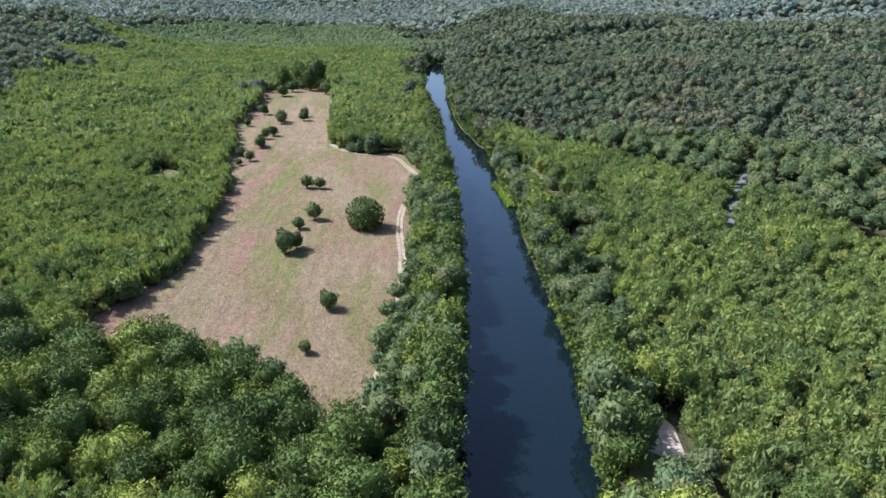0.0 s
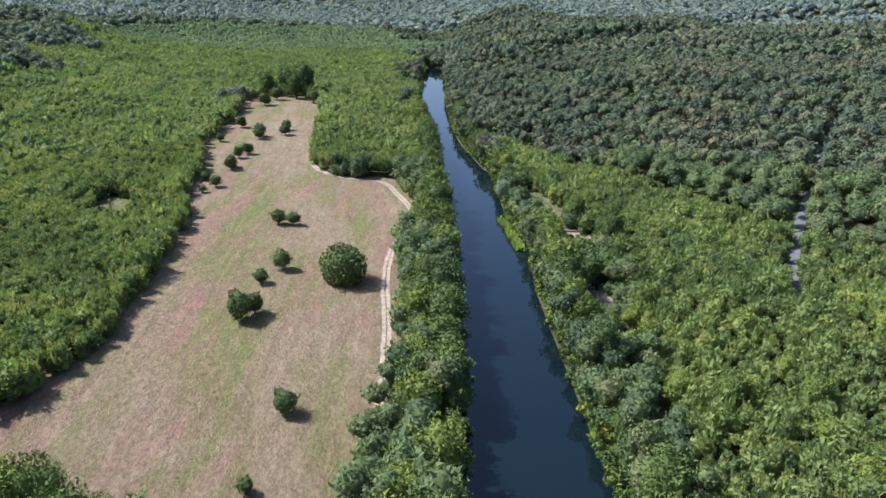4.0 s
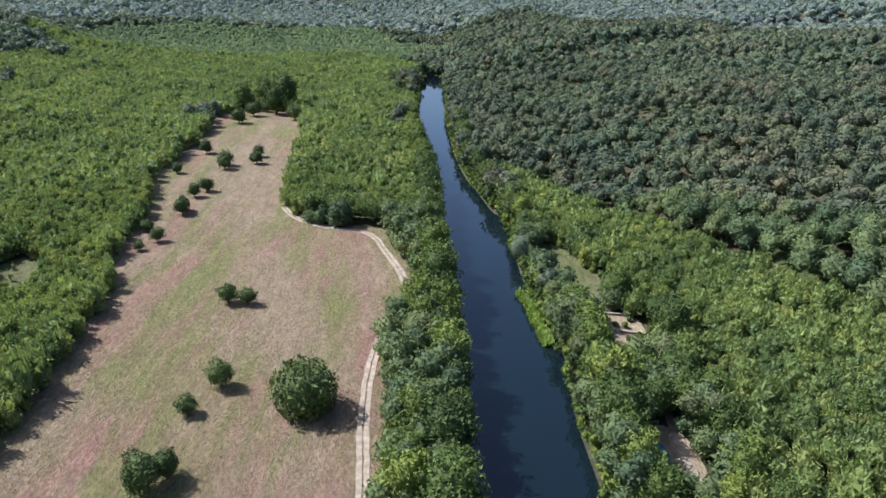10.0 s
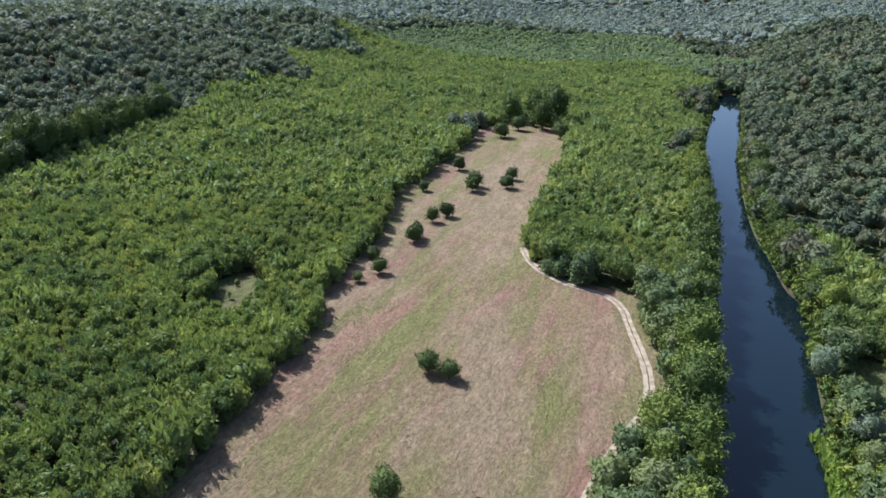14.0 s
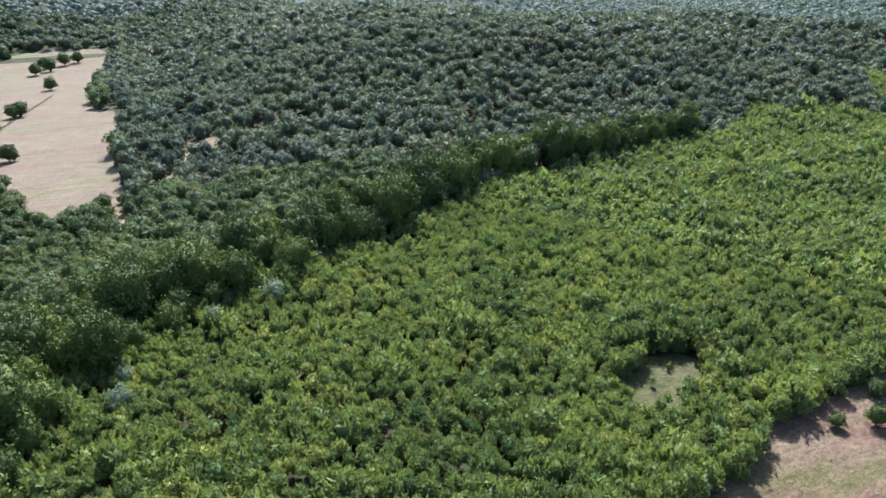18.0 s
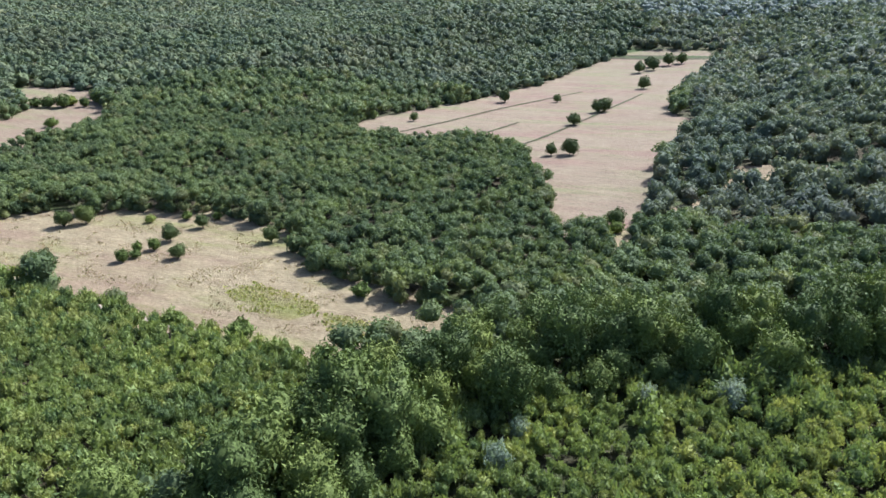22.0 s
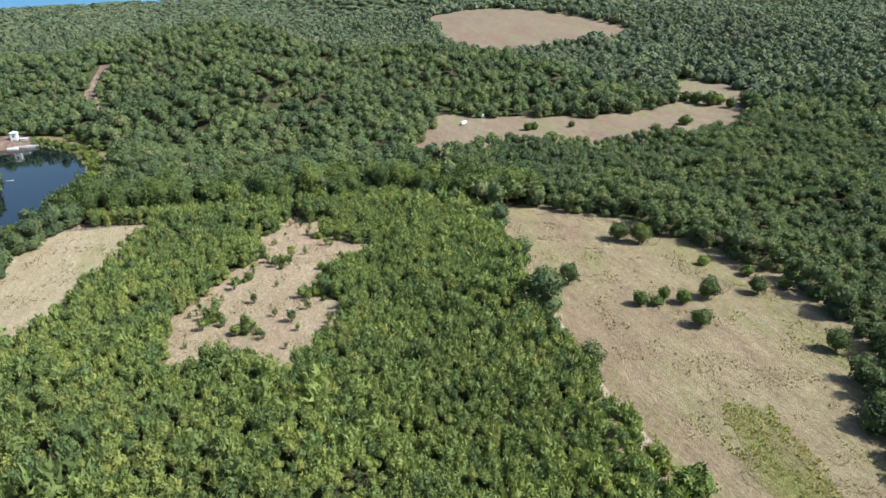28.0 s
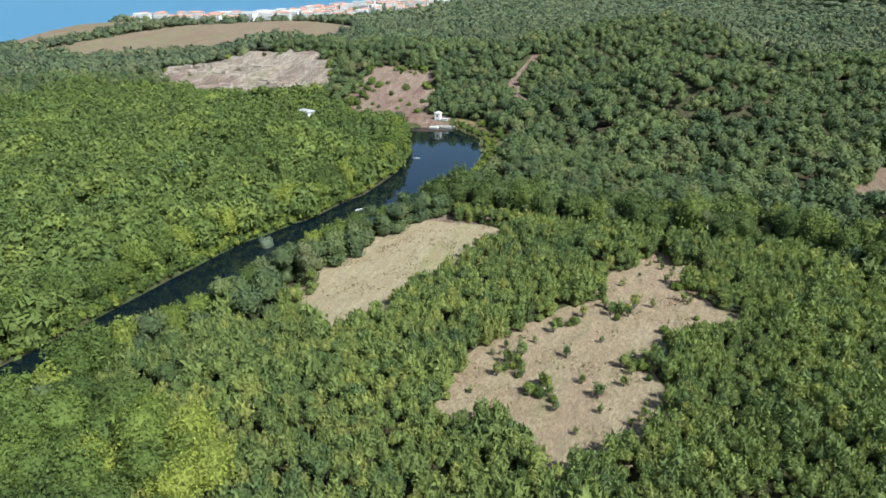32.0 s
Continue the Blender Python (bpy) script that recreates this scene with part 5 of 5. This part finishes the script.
for z in (1.2, 4.4):
    pane = piece("window", block((-0.6, 2.18, z), (0.6, 2.26, z + 1.5)), GLASS_DARK, tower)
    piece("sill", block((-0.75, 2.16, z - 0.14), (0.75, 2.36, z), 0.02), CONCRETE, pane)
piece("window", block((-6.4, 1.78, 0.8), (-5.2, 1.86, 2.0)), GLASS_DARK, tower)
piece("door", block((0.9, 2.18, -1.0), (1.8, 2.25, 1.0)), WOOD_OLD, tower)
weir = tagged(new("weir"), "pale concrete weir wall at the lake's end", "weir", "", "")
piece("wall", block((24, -213.0, -4), (51, -211.4, -0.5), 0.08), CONCRETE, weir)
piece("sluice", block((33, -211.4, -4), (38, -209.0, -0.9), 0.08), PLASTER, weir)


def cottage(x, y, w, d, h, turn, roof_mat, label, wall_mat=None):
    top = new("cottage")
    piece("wall", block((-w / 2, -d / 2, -1), (w / 2, d / 2, h), 0.05), wall_mat or PLASTER, top)
    piece("roof", hip_roof(w, d, h, 1.5, 0.4), roof_mat, top)
    piece("door", block((-0.5, d / 2 - 0.03, 0), (0.5, d / 2 + 0.06, 2.05)), WOOD_OLD, top)
    for k in (-1, 1):
        pane = piece("window", block((k * w * 0.3 - 0.5, d / 2 - 0.03, 0.9), (k * w * 0.3 + 0.5, d / 2 + 0.06, 2.0)), GLASS_DARK, top)
        piece("sill", block((k * w * 0.3 - 0.6, d / 2 - 0.03, 0.8), (k * w * 0.3 + 0.6, d / 2 + 0.14, 0.9), 0.02), CONCRETE, pane)
    top.matrix_basis = pose(x, y, float(land(x, y)), 0, 0, turn)
    return tagged(top, label, "cottage", "lakeside cottages")


for x, y, w, d, turn, mat in ((128, -199, 11, 7, 20, HUT_TIN), (107, -193, 9, 6, -10, HUT_TIN), (95, -205, 8, 6, 30, HUT_TIN), (186, -181, 9, 6, 0, HUT_TIN), (-216, -1399, 14, 9, 0, TILE)):
    cottage(x, y, w, d, 5.2, turn, mat, "small white cottage half hidden among trees")


def camper(x, y, turn, label):
    top = new("camper")
    piece("body", block((-2.6, -1.1, 0.55), (2.6, 1.1, 2.7), 0.25), PAINT_WHITE, top)
    piece("cab", block((2.6, -1.0, 0.55), (3.9, 1.0, 1.9), 0.3), PAINT_WHITE, top)
    piece("windscreen", block((3.1, -0.85, 1.25), (3.95, 0.85, 1.75), 0.1), GLASS_DARK, top)
    piece("window", block((-1.4, 1.08, 1.6), (0.6, 1.14, 2.2)), GLASS_DARK, top)
    for wx in (-1.6, 2.9):
        for wy in (-0.95, 0.95):
            v, q = tube([(0, 0, -0.13), (0, 0, 0.13)], (0.4, 0.4), 12)
            v = np.stack([v[:, 0] + wx, v[:, 2] + wy, v[:, 1] + 0.4], 1)
            q = list(map(tuple, q))
            me = bpy.data.meshes.new("wheel")
            me.from_pydata(v.tolist(), [], q + [tuple(range(11, -1, -1)), tuple(range(12, 24))])
            me.materials.append(RUBBER)
            wheel = part("wheel", me, top, "black tyre")
            piece("rim", block((wx - 0.2, wy - 0.15, 0.2), (wx + 0.2, wy + 0.15, 0.6), 0.08), HUT_TIN, wheel, "grey steel rim")
    top.matrix_basis = pose(x, y, float(land(x, y)) + 0.4, 0, 0, turn)
    return tagged(top, label, "camper", "vehicles")


for ob in (camper(-198.5, -189.5, 40, "white camper parked on the pale meadow"), camper(-213.5, -203, 75, "white camper parked beside the oak wood")):
    ob.scale = (0.72, 0.72, 0.72)
van = camper(143.5, 259.5, 57, "pale van parked on the shaded woodland road")
van.scale = (0.8, 0.8, 0.8)


def boat(x, y, z, turn, mat, label, s=1.0):
    """An open rowing boat with thwarts."""
    bm = bmesh.new()
    rings = []
    for k, (u, w, keel) in enumerate(((-1.0, 0.62, 0.12), (-0.5, 0.8, 0.0), (0.1, 0.82, 0.0), (0.6, 0.6, 0.05), (0.92, 0.26, 0.2), (1.05, 0.03, 0.4))):
        rings.append([bm.verts.new((u * 2.1, yy * w, zz)) for yy, zz in ((-1, 0.62), (-0.7, 0.2), (0, keel), (0.7, 0.2), (1, 0.62))])
    for a, b in zip(rings, rings[1:]):
        for i in range(4):
            bm.faces.new((a[i], b[i], b[i + 1], a[i + 1]))
    bm.faces.new(rings[0])
    bmesh.ops.solidify(bm, geom=bm.faces[:], thickness=0.07)
    top = new("rowing_boat")
    piece("hull", bm, mat, top)
    for u in (-0.9, 0.3):
        piece("thwart", block((u - 0.14, -0.72, 0.42), (u + 0.14, 0.72, 0.47)), WOOD_OLD, top)
    top.matrix_basis = pose(x, y, z, 0, 0, turn)
    top.scale = (s, s, s)
    return tagged(top, label, "boat", "rowing boats")


boat(7.3, -66.5, -1.75, 65, PAINT_WHITE, "small white boat afloat on the dark lake", 0.8)
boat(17.4, -143, -1.75, 20, PAINT_WHITE, "small white boat afloat near the lake's middle", 0.7)
boat(1.5, -38, -1.7, 80, PAINT_WHITE, "white boat moored under the bank trees", 1.6)
for x, y, a, mat, lab in ((47.6, 194.5, 82, PAINT_WHITE, "white rowing boat drawn up on the earth yard"), (49.2, 192.5, 95, PAINT_BLUE, "turquoise rowing boat drawn up on the earth yard"),
                          (50.8, 194.8, 88, PAINT_BLUE, "turquoise rowing boat beside the sandy lane")):
    boat(x, y, float(land(x, y)) + 0.12, a, mat, lab)
frame_ = tagged(new("timber_frame"), "weathered timber frame standing in the yard", "frame")
for x in (-1.6, 1.6):
    for y in (-0.8, 0.8):
        piece("post", block((x - 0.09, y - 0.09, -0.1), (x + 0.09, y + 0.09, 2.6), 0.02), WOOD_OLD, frame_)
for y in (-0.8, 0.8):
    piece("beam", block((-1.8, y - 0.07, 2.6), (1.8, y + 0.07, 2.76), 0.02), WOOD_OLD, frame_)
frame_.matrix_basis = pose(50.5, 199.5, float(land(50.5, 199.5)), 0, 0, 12)

# the walled garden on the bank
rng_g = random.Random(9)
for (ax, ay), (bx_, by_) in (((50.5, 231.5), (56, 230.5)), ((52, 239.5), (62.3, 236)), ((50, 224.5), (59, 224)), ((55.6, 230.5), (56.4, 223.5)), ((52, 239.5), (50.5, 231.5)), ((55, 247), (62.4, 245.4))):
    wall = tagged(new("garden_wall"), "low pale dry-stone wall dividing the garden plots", "wall", "garden walls")
    n = math.hypot(bx_ - ax, by_ - ay)
    wall.matrix_basis = pose(ax, ay, float(land(ax, ay)), 0, 0, math.degrees(math.atan2(by_ - ay, bx_ - ax)))
    x = 0.0
    while x < n - 0.2:
        w = rng_g.uniform(0.5, 0.9)
        for row in range(2):
            piece("stone", block((x, -0.25 + rng_g.uniform(-0.05, 0.05), row * 0.4 - 0.05), (min(x + w, n) - 0.03, 0.25 + rng_g.uniform(-0.05, 0.05), row * 0.4 + 0.33), 0.05), STONE, wall)
        x += w
for x, y, r in ((57.5, 233, 1.3), (59.5, 232, 1.5), (60, 229, 1.5), (58.6, 227, 1.2), (60.2, 235, 1.2), (53.4, 234, 1.1), (54.4, 229, 1.0), (54, 236, 0.9), (56.5, 241, 1.0), (58.5, 240, 1.0), (60.5, 243, 0.9), (55, 244, 1.0), (53, 226, 1.0), (57, 227, 1.1)):
    plant("bush", x, y, r, "low round garden shrub between pale walls", "garden shrubs")
for x, y, r in ((100, -232, 2.5), (92, -240, 2.0), (84, -232, 1.6), (98, -255, 2.2), (80, -250, 2.0), (70, -242, 1.8), (62, -236, 2.0), (66, -228, 1.7), (75, -262, 3.0), (88, -222, 1.8)):
    plant("bush", x, y, r, "dark shrub on the eroded slope", "slope shrubs")

for x, y, r in ((-351, -210, 5), (-354, -202, 5.5), (-358, -194, 6), (-365, -195, 5), (-365, -183, 4), (-376, -181, 6), (-317, -156, 4.5), (-228, -167, 3), (-254, -168, 2.5)):
    plant("bush", x, y, r, "dark bush on the pale glen meadow", "glen bushes")

slope_rng = random.Random(44)
for poly, n in ((SLOPE, 260), (QUARRY, 200)):
    xs, ys = [p[0] for p in poly], [p[1] for p in poly]
    for _ in range(n):
        x, y = slope_rng.uniform(min(xs) - 4, max(xs) + 4), slope_rng.uniform(min(ys) - 4, max(ys) + 4)
        d = float(signed(poly, np.array([x]), np.array([y]))[0])
        if -3 < d and slope_rng.random() < (0.8 if d < 5 else 0.10):
            plant("bush", x, y, slope_rng.uniform(1.2, 3.6), "dark shrub at the edge of the bare slope", "slope shrubs")
sheet("weir_bank", DAM, CLIFF_MAT, "trodden brown earth round the weir", 0.15, 3, 0.8, "bank", land, None, 0.5)
for k, line in enumerate(([(300, -300), (268, -296), (232, -290), (196, -276), (170, -262)], [(290, -310), (255, -312), (220, -312), (190, -306)], [(225, -268), (200, -256), (176, -248)])):
    pts = np.array([(x + slope_rng.uniform(-2.5, 2.5), y + slope_rng.uniform(-3, 3)) for x, y, _, _ in along(line, 4.5) if slope_rng.random() < 0.8])
    for x, y in pts:
        w, h = slope_rng.uniform(1.6, 4.2), slope_rng.uniform(0.8, 2.2)
        ledge = tagged(new("rock_ledge"), "pale broken rock ledge on the quarry face", "rock", "quarry ledges")
        bm = block((-w, -1.2, -1.5), (w, 1.2, h), 0.35)
        for v in bm.verts:
            v.co += Vector((slope_rng.uniform(-0.4, 0.4), slope_rng.uniform(-0.4, 0.4), slope_rng.uniform(-0.3, 0.3)))
        piece("rock", bm, STONE, ledge)
        ledge.matrix_basis = pose(x, y, float(gullied(np.array([x]), np.array([y]))[0]) + 1.4, 0, 0, slope_rng.uniform(0, 40) - 10)
# reeds on the lake's shore
rrng = np.random.default_rng(12)
REED = leaf_material("reed_leaves", [(0, (0.17, 0.19, 0.08)), (1, (0.24, 0.23, 0.11))])
rp = np.array([(x - a * k, y - b * k) for _ in range(7) for x, y, a, b in along(WEST_BANK[:6], 1.3) for k in (rrng.uniform(-2, 7),)])
scatter("reeds", [tuft_kind(rrng, 10) for _ in range(4)], np.column_stack([rp, np.full(len(rp), -1.6)]), rrng.uniform(1.0, 1.8, len(rp)), rrng.uniform(1.0, 1.5, len(rp)), REED, "pale green reeds along the lake's shore", rrng, "reeds")

GREEN_REED = leaf_material("bright_reed_leaves", [(0, (0.19, 0.26, 0.05)), (1, (0.26, 0.31, 0.07))])
rp = np.array([(x - a * rrng.uniform(-0.8, 1.8), y - b * rrng.uniform(-0.8, 1.8)) for _ in range(4) for x, y, a, b in along([(40, 235), (39.5, 250), (38.5, 262)], 1.0)])
scatter("bank_reeds", [tuft_kind(rrng, 10) for _ in range(4)], np.column_stack([rp, np.full(len(rp), -1.6)]), rrng.uniform(0.9, 1.6, len(rp)), rrng.uniform(1.2, 1.8, len(rp)), GREEN_REED, "bright green reeds at the river's edge", rrng, "reeds")
for x, y, r in ((47.5, 283, 1.3), (51.5, 268, 1.2), (49, 262, 1.5), (53, 274, 1.0), (45, 288, 2.0), (44, 272, 1.8), (43, 264, 2.4), (44, 256, 2.2)):
    plant("bush", x, y, r, "low shrub in the riverside glade", "glade shrubs")

for x, y, a, b in along([(4, -208), (-19, -172), (-26, -135), (-26, -105), (-17, -80)], 6.5):
    plant("bush", x + tree_rng.uniform(-2.5, 2.5), y + tree_rng.uniform(-2.5, 2.5), tree_rng.uniform(1.8, 3.2), "rounded willow scrub on the lake's marshy shore", "shore scrub")
MODELS["rust"] = [tree_model("rusty_tree", 91, 520, 0.11, LEAF_RUST, 1.0, 0.15, 10, -0.5)]
KIND_LABEL["rust"] = ("small tree with rusty yellow leaves in the plantation", "tree")
plant("rust", 81.0, 114.0, 2.4)
edge_rng = random.Random(77)
for _ in range(600):
    x, y = edge_rng.uniform(-113, -64), edge_rng.uniform(-53, 48)
    d = float(signed(CLEARING, np.array([x]), np.array([y]))[0])
    if 0.3 < d < 4.5 and edge_rng.random() < 0.28:
        plant("sapling", x, y, edge_rng.uniform(0.7, 1.5), "thin sapling at the clearing's edge", "edge saplings")
